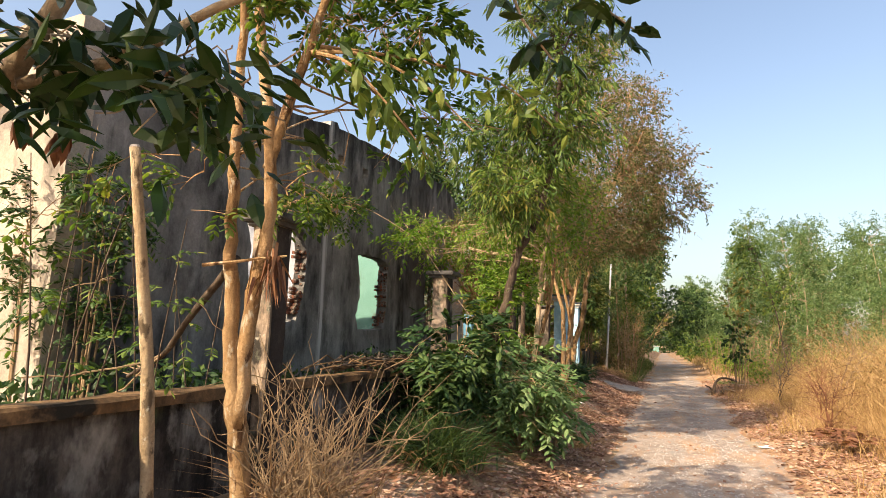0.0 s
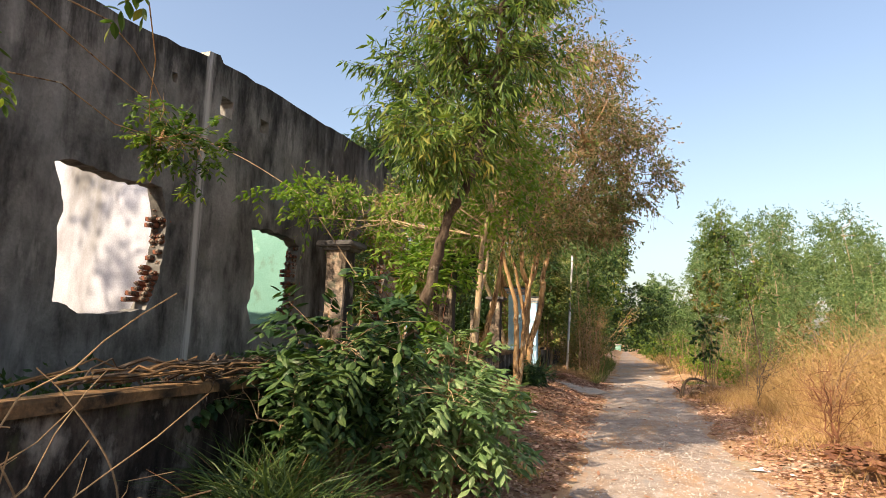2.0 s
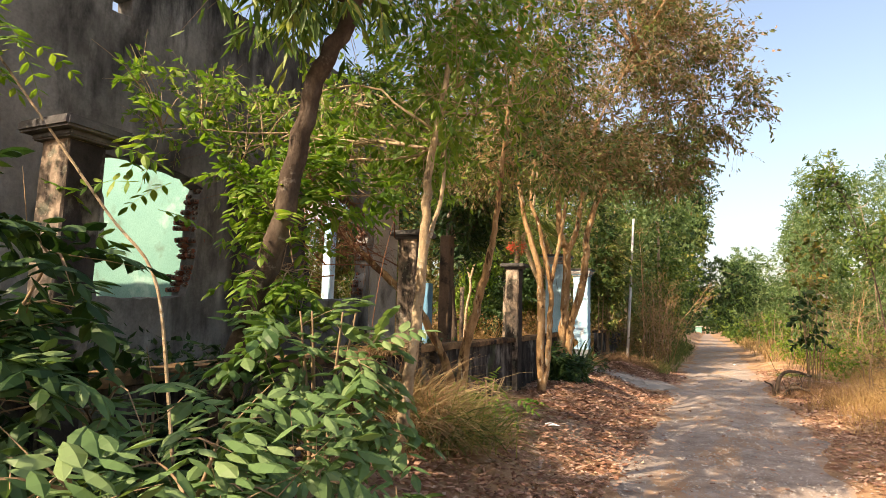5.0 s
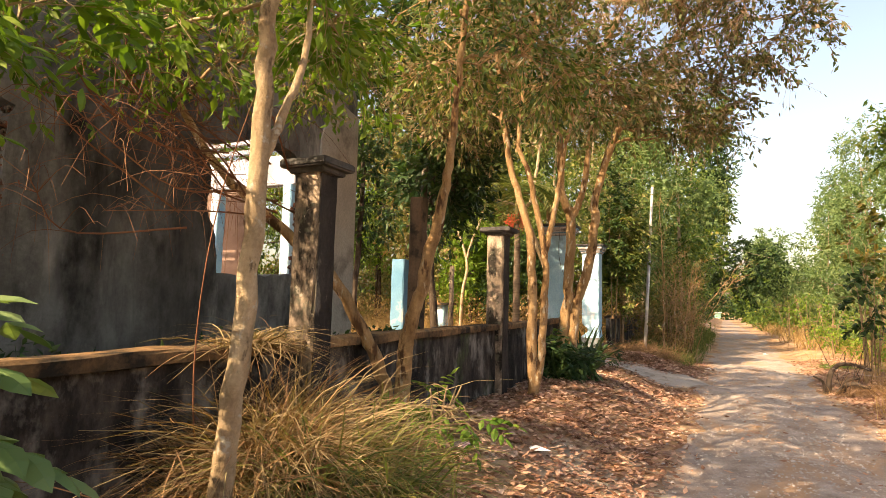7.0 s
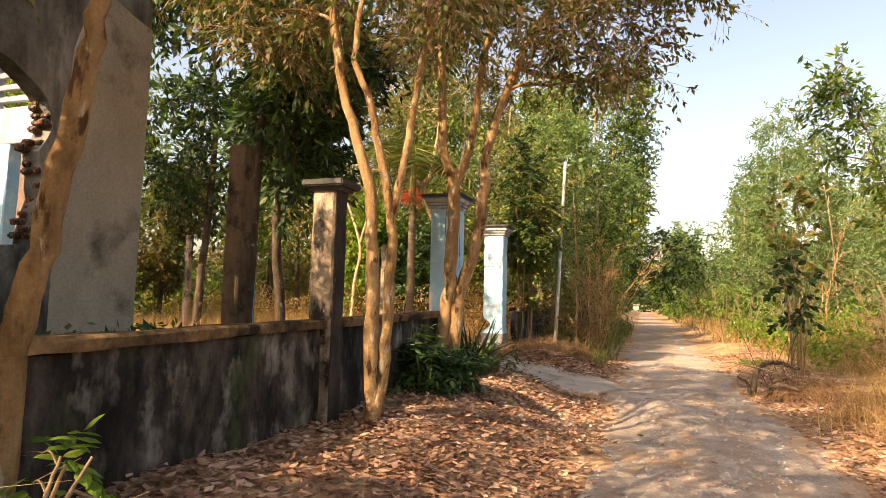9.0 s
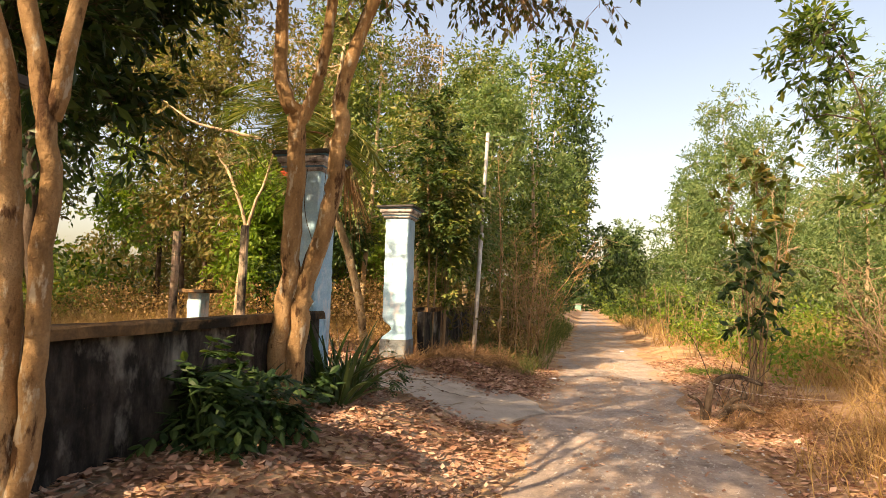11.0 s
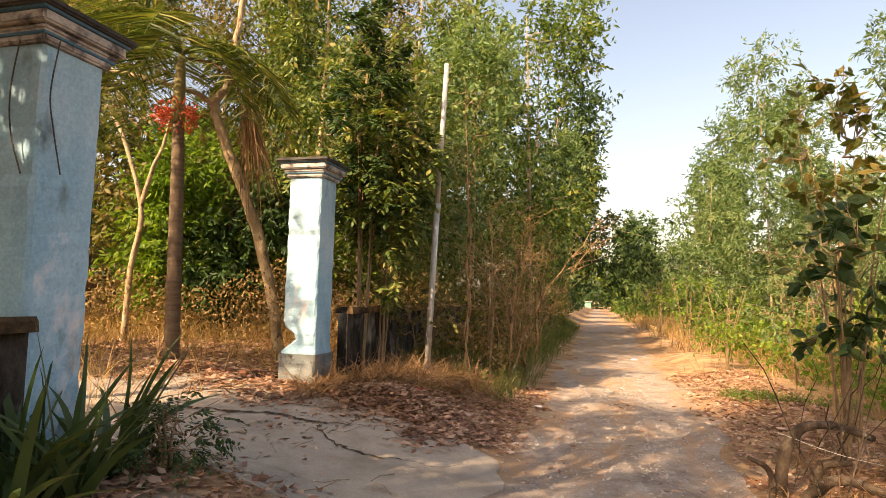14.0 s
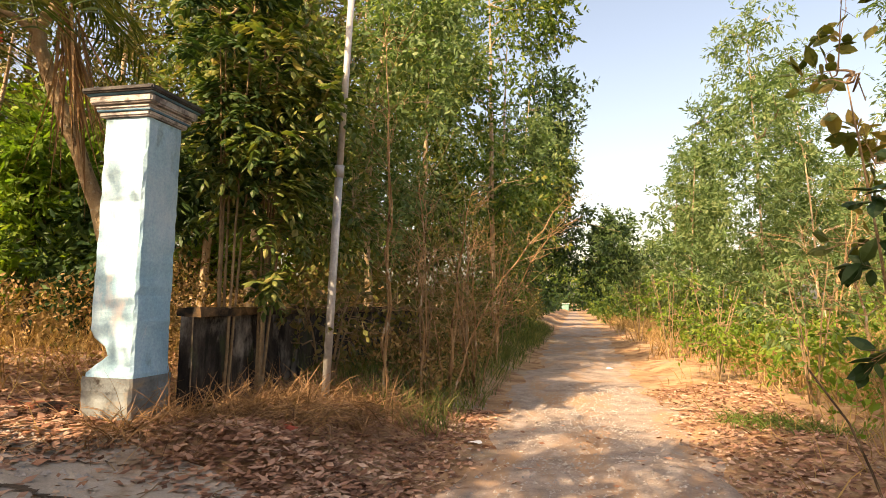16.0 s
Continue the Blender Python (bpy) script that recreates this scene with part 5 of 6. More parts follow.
# ---- grass ----


def grass_field(name, label, n, area, h, mat, lean=0.35, width=0.004, bend=0.35, kind="stuff", category="grass"):
    """Blades scattered by a density function over a rectangle of the plan."""
    x0, x1, y0, y1, keep = area
    x, y = rng.uniform(x0, x1, n), rng.uniform(y0, y1, n)
    k = rng.uniform(size=n) < keep(x, y)
    x, y = x[k], y[k]
    m = len(x)
    hh = h(x, y) * rng.uniform(0.5, 1.15, m)
    way = np.stack([rng.normal(size=m) * lean, rng.normal(size=m) * lean, np.ones(m)], 1)
    b = Build()
    blades(b, np.stack([x, y, ground_z(x, y) - 0.02], 1), way, hh, width * rng.uniform(0.6, 1.4, m) * (1 + 0.03 * np.maximum(0, y - 15)), bend * rng.uniform(0.3, 1.6, m), 2)
    return tagged(part(name, b, mat), label, category, kind=kind)


def verge(x, y):
    return step(1.75, 2.7, x + 0.25 * np.sin(y * 1.1) + 0.15 * np.sin(y * 2.7))


grass_field("dry_grass", "tall straw-coloured dry grass along the open side", 76000, (1.6, 9.0, 4.0, 34.0, lambda x, y: verge(x, y) * (0.45 + 0.55 * patchy(x, y)) * (1 - step(20.0, 22.0, y) * (1 - step(2.9, 4.4, x)) * 0.93)), lambda x, y: 0.5 + (2.15 - 1.5 * step(17, 24, y)) * step(2.2, 5.0, x), M["straw"])
grass_field("dry_grass", "distant straw-coloured dry grass", 14000, (1.9, 18.0, 34.0, 70.0, lambda x, y: verge(x, y)), lambda x, y: 0.9 + 0 * x, M["straw"], width=0.008)
grass_field("dry_grass", "dry grass and weeds in the garden behind the fence", 26000, (-14.0, -3.3, 15.9, 31.0, lambda x, y: (1 - step(-5.6, -3.6, x) * step(19.6, 20.2, y) * (1 - step(22.9, 23.4, y)) * 0.95) * (1 - 0.8 * step(-9.0, -7.0, x) * step(21.0, 22.5, y) * (1 - step(25.5, 27.0, y)))), lambda x, y: 0.55 + 0.3 * patchy(x, y, 1.3) + 0 * x, M["straw"])
grass_field("roadside_weeds", "mixed dry and green weeds along the wooded side", 12000, (-2.8, -0.9, 25.0, 50.0, lambda x, y: step(-0.9, -1.5, x)), lambda x, y: 0.55 + 0 * x, M["grass"], width=0.005)

# ---- fallen leaves and gravel ----


def litter(name, label, n, area, size, mat, lift=0.012):
    x0, x1, y0, y1, keep = area
    x, y = rng.uniform(x0, x1, n), rng.uniform(y0, y1, n)
    k = rng.uniform(size=n) < keep(x, y)
    x, y = x[k], y[k]
    m = len(x)
    a = rng.uniform(0, 6.283, m)
    way = np.stack([np.cos(a), np.sin(a), rng.normal(size=m) * 0.22 + 0.08], 1)
    b = Build()
    leaves(b, np.stack([x, y, ground_z(x, y) + lift + rng.uniform(0, 0.02, m)], 1), way, size * rng.uniform(0.5, 1.3, m), 0.5, False, 0.3)
    return tagged(part(name, b, mat), label, "leaf litter", kind="stuff")


def bank(x, y):
    return np.clip(step(-0.55, -1.2, x) * (1 - 0.85 * step(-3.3, -2.2, x) * step(20.1, 20.6, y) * (1 - step(22.3, 22.9, y)) - 0.6 * step(-2.2, -0.8, x) * step(20.4, 20.9, y) * (1 - step(22.0, 22.6, y))) + 0.02, 0, 1)


litter("fallen_leaves", "carpet of dry brown fallen leaves on the bank", 90000, (-2.9, 1.6, 4.0, 27.0, bank), 0.078, M["leaf_litter"])
litter("fallen_leaves", "dry brown leaves along the open verge", 26000, (1.1, 3.0, 5.0, 30.0, lambda x, y: step(1.2, 1.8, x) * 0.8), 0.08, M["leaf_litter"])
litter("fallen_leaves", "dry leaves on the garden ground", 16000, (-8.0, -3.2, 19.0, 30.0, lambda x, y: 0.8 + 0 * x - 0.75 * step(20.1, 20.6, y) * (1 - step(22.3, 22.9, y))), 0.1, M["leaf_litter"])
litter("fallen_leaves", "dead leaves drifted over the back of the apron", 9000, (-5.2, -1.0, 21.6, 23.4, lambda x, y: np.clip(step(22.0, 22.9, y + 0.3 * np.sin(3.1 * x) + 0.2 * np.sin(7.3 * x)), 0, 1)), 0.085, M["leaf_litter"], 0.035)
b = Build()
n = 15000
x, y = rng.normal(0.3, 0.75, n), rng.uniform(6.0, 30.0, n)
s = 0.006 + 0.016 * rng.uniform(size=n) ** 3
oct_v = np.array([(1, 0, 0), (0, 1, 0), (-1, 0, 0), (0, -1, 0), (0.1, 0.1, 0.7)])
v = np.stack([x, y, ground_z(x, y) + 0.012], 1)[:, None] + s[:, None, None] * oct_v[None] * rng.uniform(0.6, 1.4, (n, 5, 3))
b.block(v, (np.arange(n)[:, None, None] * 5 + np.array([(0, 1, 4), (1, 2, 4), (2, 3, 4), (3, 0, 4)])).reshape(-1, 3))
tagged(part("gravel", b, M["stone"]), "loose grey gravel scattered on the track", "gravel", kind="stuff")

# ---- small plants, dead wood and litter ----


def stick(b, p0, p1, r0, sag=0.0, wob=0.02, n=7):
    p0, p1 = np.array(p0, float), np.array(p1, float)
    u = np.linspace(0, 1, n)[:, None]
    line = p0 + (p1 - p0) * u - np.array([0, 0, 1.0]) * sag * (4 * u * (1 - u)) + rng.normal(size=(n, 3)) * wob * (u * (1 - u) * 4)
    b.tube(line, (r0, r0 * 0.55), 5)


# overhanging branch with big dark leaves
root = thing("overhanging_branch", (-2.6, 1.0, 0.4), "overhanging limb with large dark glossy leaves", "branch")
b = Build()
b.tube(smooth_line([(-3.0, 0.85, 0.4), (-2.85, 0.9, 1.3), (-2.5, 1.05, 2.05), (-2.01, 1.2, 2.27), (-1.84, 1.23, 2.49), (-1.68, 1.26, 2.75), (-1.5, 1.3, 3.1)], 24), (0.055, 0.045, 0.035, 0.022), 8, 0.05)
part("limb", b, M["bark_pale"], root, smooth=True)
b = Build()
b.tube(smooth_line([(-2.2, 1.14, 2.2), (-2.01, 1.19, 2.31), (-1.75, 1.28, 2.38), (-1.51, 1.36, 2.47), (-1.27, 1.43, 2.62), (-0.95, 1.6, 2.8)], 20), (0.024, 0.02, 0.012), 7, 0.05)
part("side_limb", b, M["bark_pale"], root, smooth=True)
cen = smooth_line([(-2.05, 1.2, 2.42), (-1.75, 1.22, 2.45), (-1.5, 1.3, 2.4), (-1.3, 1.36, 2.3), (-1.15, 1.42, 2.25)], 40)
tips = np.repeat(cen, 6, 0) + rng.normal(size=(240, 3)) * [0.09, 0.12, 0.10]
b, tw = Build(), Build()
leaves(b, tips, rng.normal(size=(240, 3)) * [0.8, 0.6, 0.5] + [0.6, 0.1, -0.55], 0.15 * rng.uniform(0.7, 1.2, 240), 0.36, True, 0.5)
tagged(part("foliage", b, M["leaf_deep"], root), kind="stuff")
for i in range(26):
    c = cen[rng.integers(0, 40)]
    stick(tw, c + [0, 0, 0.06], c + rng.normal(size=3) * [0.25, 0.15, 0.12], 0.004)
tagged(part("twig_work", tw, M["bark_pale"], root), kind="stuff")
for x, y, z in ((-2.19, 1.45, 2.34), (-2.04, 1.51, 2.30), (-1.64, 1.62, 2.55)):
    for _ in range(7):
        b = Build()
        leaves(b, np.array([(x, y, z)]) + rng.normal(size=(1, 3)) * 0.012, rng.normal(size=(1, 3)) * [0.35, 0.35, 0.1] - [0, 0, 1], 0.13 * rng.uniform(0.7, 1.1), 0.35, True, 0.9)
        part("dead_leaf", b, M["dead_leaf"], root, "curled dead brown leaf")

# sprays that hang into the view over the track
for pts in ([(-0.48, 1.75, 2.80), (-0.36, 1.83, 2.62), (-0.26, 1.89, 2.48)], [(-0.35, 1.80, 2.81), (-0.13, 1.91, 2.69), (-0.02, 1.96, 2.61)]):
    b = Build()
    b.tube(smooth_line([(-0.95, 1.6, 2.8)] + pts, 12), (0.008, 0.003), 5)
    part("twig", b, M["bark_pale"], root)
    b = Build()
    base = np.repeat(smooth_line(pts, 9)[2:], 3, 0) + rng.normal(size=(21, 3)) * 0.03
    leaves(b, base, rng.normal(size=(21, 3)) * [0.7, 0.5, 0.4] + [0.2, 0, -0.7], 0.1 * rng.uniform(0.7, 1.2, 21), 0.5, True, 0.5)
    tagged(part("leaf_spray", b, M["leaf_deep"], root), kind="stuff")
root = thing("leafy_bough", (-1.94, 2.86, 3.27), "drooping bough with long green leaves hanging from the tree", "branch")
for pts in ([(-1.94, 2.86, 3.27), (-1.55, 2.9, 3.2), (-1.2, 3.0, 3.0), (-0.95, 3.1, 2.75)], [(-1.94, 2.86, 3.27), (-1.6, 2.75, 3.1), (-1.35, 2.7, 2.85), (-1.15, 2.75, 2.6)], [(-1.9, 2.86, 3.3), (-1.4, 3.2, 3.3), (-0.9, 3.5, 3.2), (-0.6, 3.7, 2.95)], [(-1.94, 2.86, 3.27), (-1.7, 3.1, 3.15), (-1.5, 3.3, 2.95), (-1.35, 3.4, 2.7)]):
    b = Build()
    line = smooth_line(pts, 16)
    b.tube(line, (0.013, 0.004), 6)
    part("bough", b, M["bark_tan"], root)
    b = Build()
    base = np.repeat(line[4:], 6, 0) + rng.normal(size=(72, 3)) * [0.09, 0.09, 0.07]
    leaves(b, base, rng.normal(size=(72, 3)) * [0.6, 0.6, 0.35] + [0.3, 0, -0.75], 0.125 * rng.uniform(0.6, 1.2, 72), 0.42, True, 0.6)
    tagged(part("leaf_spray", b, M["leaf_green"], root), kind="stuff")

# twiggy sprays against the dark wall
for x, y, z, n in ((-3.3, 3.0, 1.9, 12), (-3.2, 2.3, 2.2, 14), (-3.6, 3.8, 1.6, 10), (-3.4, 2.6, 1.5, 8)):
    root = thing("wall_twig_plant", (x, y, float(ground_z(x, y))), "thin twiggy plant with a few green leaves", "plant", "twiggy plants")
    for k in range(3):
        b = Build()
        b.tube(smooth_line([(x + 0.1 * k, y, float(ground_z(x, y)) - 0.05), (x - 0.15 + 0.15 * k, y + 0.1, z * 0.6), (x - 0.3 + 0.35 * k, y + rng.normal() * 0.2, z + 0.4)], 12), (0.01, 0.007, 0.003), 5)
        part("stem", b, M["bark_dark"], root)
    b = Build()
    base = np.array([x, y, z]) + rng.normal(size=(n, 3)) * [0.3, 0.3, 0.35]
    sprays(b, b, base, rng.normal(size=(n, 3)) * [1, 1, 0.3], 0.22, 4, 0.06)
    part("foliage", b, M["leaf_green"], root)

# broken branch leaning on the multi-stemmed tree
root = thing("broken_branch", (-3.09, 3.13, 1.25), "dark broken branch leaning from the tree onto the fence", "branch")
b = Build()
b.tube(smooth_line([(-2.37, 2.90, 2.02), (-2.84, 3.03, 1.63), (-3.12, 3.14, 1.41), (-3.50, 3.21, 1.24)], 18), (0.025, 0.02, 0.014), 7, 0.08)
part("branch", b, M["bark_dark"], root, smooth=True)
for p1 in ((-4.15, 3.25, 0.89), (-3.92, 3.54, 1.23), (-3.68, 2.59, 1.25), (-4.27, 3.90, 1.25)):
    b = Build()
    stick(b, (-3.12, 3.14, 1.41), p1, 0.008, 0.05)
    part("twig", b, M["twig"], root)
root = thing("nailed_stick", (-2.28, 2.86, 1.98), "short stick wedged across the tree stems with dried bark hanging", "stick")
b = Build()
stick(b, (-2.52, 2.78, 1.96), (-2.05, 2.95, 2.03), 0.012, 0, 0.005)
part("stick", b, M["bark_tan"], root)
b = Build()
n = 40
blades(b, np.array([-2.12, 2.91, 2.02]) + rng.normal(size=(n, 3)) * [0.035, 0.03, 0.05], rng.normal(size=(n, 3)) * 0.25 - [0, 0, 1], 0.3 * rng.uniform(0.5, 1, n), 0.012, 0.0)
tagged(part("dried_bark", b, M["dead_leaf"], root), "dried brown bark strips", kind="stuff")

# dry stalks heaped round the tree foot
root = thing("stalk_heap", (-2.02, 3.42, 0.4), "tangled heap of dry straw-coloured stalks at the tree foot", "dead plants")
b = Build()
for i in range(190):
    a = rng.uniform(0, 6.283)
    r_ = rng.uniform(0.03, 0.3)
    p0 = np.array([-2.1 + r_ * math.cos(a), 3.36 + r_ * math.sin(a), float(ground_z(-2.02, 3.42)) - 0.02])
    d = rng.normal(size=3) * [0.34, 0.3, 0.1] + [0.08, 0.0, 0.75]
    ln = rng.uniform(0.5, 1.25)
    stick(b, p0, p0 + d * ln, rng.uniform(0.002, 0.005), rng.normal() * 0.08, 0.06, 9)
for p0, p1 in (((-2.02, 3.42, 0.78), (-1.37, 3.84, 1.66)), ((-2.14, 3.42, 0.89), (-2.73, 2.95, 1.78)), ((-1.90, 3.54, 0.78), (-1.14, 4.01, 0.95)), ((-1.90, 3.54, 0.66), (-1.14, 3.78, 1.13)), ((-2.26, 3.42, 0.78), (-2.73, 3.30, 1.43))):
    stick(b, p0, p1, 0.004, -0.06, 0.03, 10)
tagged(part("stalk_work", b, M["twig"], root), kind="stuff")
b = Build()
n = 240
base = np.array([-2.1, 3.36, float(ground_z(-2.1, 3.36))]) + rng.normal(size=(n, 3)) * [0.2, 0.2, 0.0]
blades(b, base, rng.normal(size=(n, 3)) * [0.6, 0.6, 0.1] + [0, 0, 1], rng.uniform(0.3, 0.9, n), 0.0035, rng.uniform(0.1, 0.9, n))
tagged(part("dry_blade_mass", b, M["straw_dark"], root), kind="stuff")

# brushwood on the coping
root = thing("brushwood_pile", (-2.97, 6.0, 1.2), "brown brushwood and roots lying along the fence coping", "dead wood")
b = Build()
for i in range(46):
    y0 = rng.uniform(4.6, 7.2)
    ln = rng.uniform(0.4, 1.3)
    z0 = 1.215 + rng.uniform(0, 0.10)
    stick(b, (-2.97 + rng.normal() * 0.07, y0, z0), (-2.97 + rng.normal() * 0.14, y0 + ln, z0 + rng.normal() * 0.05), rng.uniform(0.004, 0.017), -0.03, 0.03, 9)
for i in range(16):
    y0 = rng.uniform(5.9, 6.9)
    stick(b, (-2.9, y0, 1.23), (-2.78 + rng.normal() * 0.06, y0 + rng.normal() * 0.15, 0.75 + rng.uniform(0, 0.35)), 0.0035, -0.05, 0.03)
tagged(part("stick_work", b, M["bark_dark"], root), kind="stuff")
b = Build()
for i in range(14):
    y0 = rng.uniform(4.3, 6.6)
    stick(b, (-2.95 + rng.normal() * 0.06, y0, 1.26), (-2.9 + rng.normal() * 0.2, y0 + rng.uniform(0.5, 1.6), 1.31), rng.uniform(0.006, 0.013), -0.04, 0.03, 9)
tagged(part("pale_stick_work", b, M["coping"], root), kind="stuff")

# bare trailing canes near the first pillar
root = thing("bare_canes", (-2.6, 3.9, 0.42), "bare pale canes arching over the fence foot", "dead plants")
for pts in (((-2.7, 4.2, 0.3), (-2.55, 4.1, 0.9), (-2.75, 3.7, 1.25), (-2.9, 3.3, 1.2)), ((-2.6, 4.6, 0.3), (-2.7, 4.4, 0.9), (-2.8, 4.1, 1.3), (-2.95, 3.9, 1.45)), ((-2.5, 4.9, 0.3), (-2.6, 4.9, 0.8), (-2.75, 4.7, 1.2), (-2.85, 4.6, 1.35)), ((-2.2, 4.0, 0.35), (-2.4, 4.2, 0.75), (-2.7, 4.4, 0.8), (-2.85, 4.8, 0.6))):
    b = Build()
    b.tube(smooth_line(pts, 18), (0.007, 0.005, 0.003), 6, 0.05)
    part("cane", b, M["twig"], root)

# long arching bare stem by the second pillar
root = thing("arching_stem", (-2.3, 8.1, 0.4), "long bare whitish stem arching over the fence with leafy tufts", "plant")
b = Build()
b.tube(smooth_line([(-2.25, 8.15, 0.3), (-2.35, 8.08, 1.2), (-2.44, 8.02, 1.74), (-2.64, 7.89, 2.04), (-2.95, 7.67, 2.55), (-3.18, 7.52, 2.9), (-3.38, 7.41, 3.06), (-3.79, 7.21, 3.31), (-4.26, 6.99, 3.52)], 40), (0.011, 0.008, 0.005, 0.004), 6)
part("stem", b, M["bark_pale"], root)
b = Build()
n = 36
base = np.concatenate([np.array([-3.2, 7.5, 2.95]) + rng.normal(size=(24, 3)) * [0.14, 0.16, 0.08], np.array([-2.6, 7.95, 2.3]) + rng.normal(size=(12, 3)) * 0.2])
sprays(b, b, base, rng.normal(size=(n, 3)) * [1, 1, 0.3], 0.26, 4, 0.075)
part("foliage", b, M["leaf_bright"], root)


def tuft(name, label, x, y, n, ln, width, mat, spread=0.12, lean=0.55, bend=(0.3, 0.9), z=None, category="grass", squash=1.0):
    root_ = thing(name, (x, y, float(ground_z(x, y))), label, category)
    b_ = Build()
    z0 = float(ground_z(x, y)) - 0.02 if z is None else z
    base_ = np.array([x, y, z0]) + rng.normal(size=(n, 3)) * [spread * squash, spread, 0.0]
    blades(b_, base_, rng.normal(size=(n, 3)) * [lean, lean, 0.1] + [0, 0, 1], ln * rng.uniform(0.5, 1.1, n), width * rng.uniform(0.6, 1.3, n), rng.uniform(*bend, n), 5)
    tagged(part("blade_mass", b_, mat, root_), kind="stuff")
    b_, m_ = Build(), max(12, n // 6)
    base_ = np.array([x, y, z0]) + rng.normal(size=(m_, 3)) * [spread * squash * 1.2, spread * 1.2, 0.0]
    blades(b_, base_, rng.normal(size=(m_, 3)) * [lean * 1.3, lean * 1.3, 0.1] + [0, 0, 0.8], ln * rng.uniform(0.4, 1.0, m_), width * rng.uniform(0.6, 1.2, m_), rng.uniform(*bend, m_), 5)
    tagged(part("dead_blade_mass", b_, M["straw_dark"], root_, "withered brown blades"), kind="stuff")
    return root_


tuft("grass_tuft", "drooping dark green strap-leaved grass tuft", -2.05, 5.6, 620, 0.95, 0.007, M["grass_dark"], 0.16, 0.5)
tuft("grass_tuft", "drooping dark green grass tuft by the fence", -2.45, 6.0, 300, 0.8, 0.006, M["grass_dark"], 0.14, 0.5)
tuft("grass_tuft", "big tussock of half-dry grass at a tree foot", -2.2, 11.1, 900, 1.0, 0.006, M["grass"], 0.2, 0.5, (0.4, 1.0))
tuft("grass_tuft", "broad straw-dry tussock draped below the coping", -2.62, 11.09, 1900, 1.35, 0.005, M["hay"], 0.2, 0.24, (0.5, 1.15))
t_root = tuft("grass_tuft", "straw-dry tussock hanging against the trunk", -2.7, 10.94, 1000, 1.3, 0.004, M["straw_dark"], 0.18, 0.28, (0.4, 1.1))
tuft("grass_tuft", "dry tussock spilling over the coping", -2.82, 11.09, 300, 0.5, 0.004, M["hay"], 0.12, 0.6, (0.6, 1.4), 1.2, squash=0.3)
tuft("grass_tuft", "small dry grass tuft beside the track", -1.35, 9.2, 220, 0.35, 0.004, M["straw"], 0.16, 0.6)
tuft("grass_tuft", "low green grass tuft on the verge", 2.25, 26.6, 420, 0.28, 0.005, M["grass_fresh"], 0.22, 0.5)
tuft("grass_tuft", "low green grass tuft on the verge", 2.75, 26.3, 360, 0.28, 0.005, M["grass_fresh"], 0.2, 0.5)
for x, y in ((-3.0, 23.0), (-2.85, 23.35), (-2.6, 23.8), (-2.3, 24.3), (-2.7, 24.6), (-2.0, 25.0), (-2.95, 23.7), (-2.45, 23.5), (-2.2, 23.9), (-2.6, 24.2), (-1.9, 24.5), (-2.35, 25.0), (-1.75, 25.4)):
    tuft("grass_tuft", "brown dead grass and stalks at the pillar foot", x, y, 230, 0.62, 0.0045, M["straw_dark"], 0.18, 0.85, (0.2, 1.2))

for x, y, n, ln in ((1.75, 21.7, 120, 0.45), (2.1, 22.0, 160, 0.6), (2.4, 21.3, 150, 0.6), (2.6, 22.4, 160, 0.75), (2.0, 22.9, 120, 0.5), (2.9, 20.6, 160, 0.7), (2.3, 19.6, 110, 0.45)):
    tuft("grass_tuft", "withered brown grass among dead stems on the verge", x, y, n, ln, 0.004, M["straw_dark"], 0.16, 0.7, (0.2, 1.1))

# hanging dry vine in front of the ruin
root = thing("dry_vine", (-2.6, 10.55, 0.4), "curtain of dead tangled vine hanging beside the slender tree", "dead plants")
b = Build()
for i in range(70):
    s0 = np.array([-2.62, 10.55, 1.95]) + rng.normal(size=3) * [0.07, 0.1, 0.3]
    d = np.array([rng.normal() * 0.7 - 0.5, rng.normal() * 0.7 - 0.2, 0.0]) * 0.28
    fall = rng.uniform(0.35, 1.15)
    b.tube(smooth_line([s0, s0 + d * 0.6 + [0, 0, rng.uniform(0.0, 0.14)], s0 + d * 1.15 - [0, 0, fall * 0.4], s0 + d * rng.uniform(0.9, 1.4) - [0, 0, fall]], 11), (rng.uniform(0.0016, 0.0036), 0.001), 4)
b = Build()
b.tube(smooth_line([(-2.7, 10.6, 0.4), (-2.68, 10.5, 1.2), (-2.6, 10.52, 2.0), (-2.5, 10.7, 2.8)], 14), (0.005, 0.003), 5)
part("vine_stem", b, M["dead_leaf"], root)

# dead twigs caught on the leaning stem before the ruin
root = thing("dead_twig_tangle", (-3.5, 11.75, 2.2), "tangle of dead reddish twigs caught on a leaning stem", "dead wood")
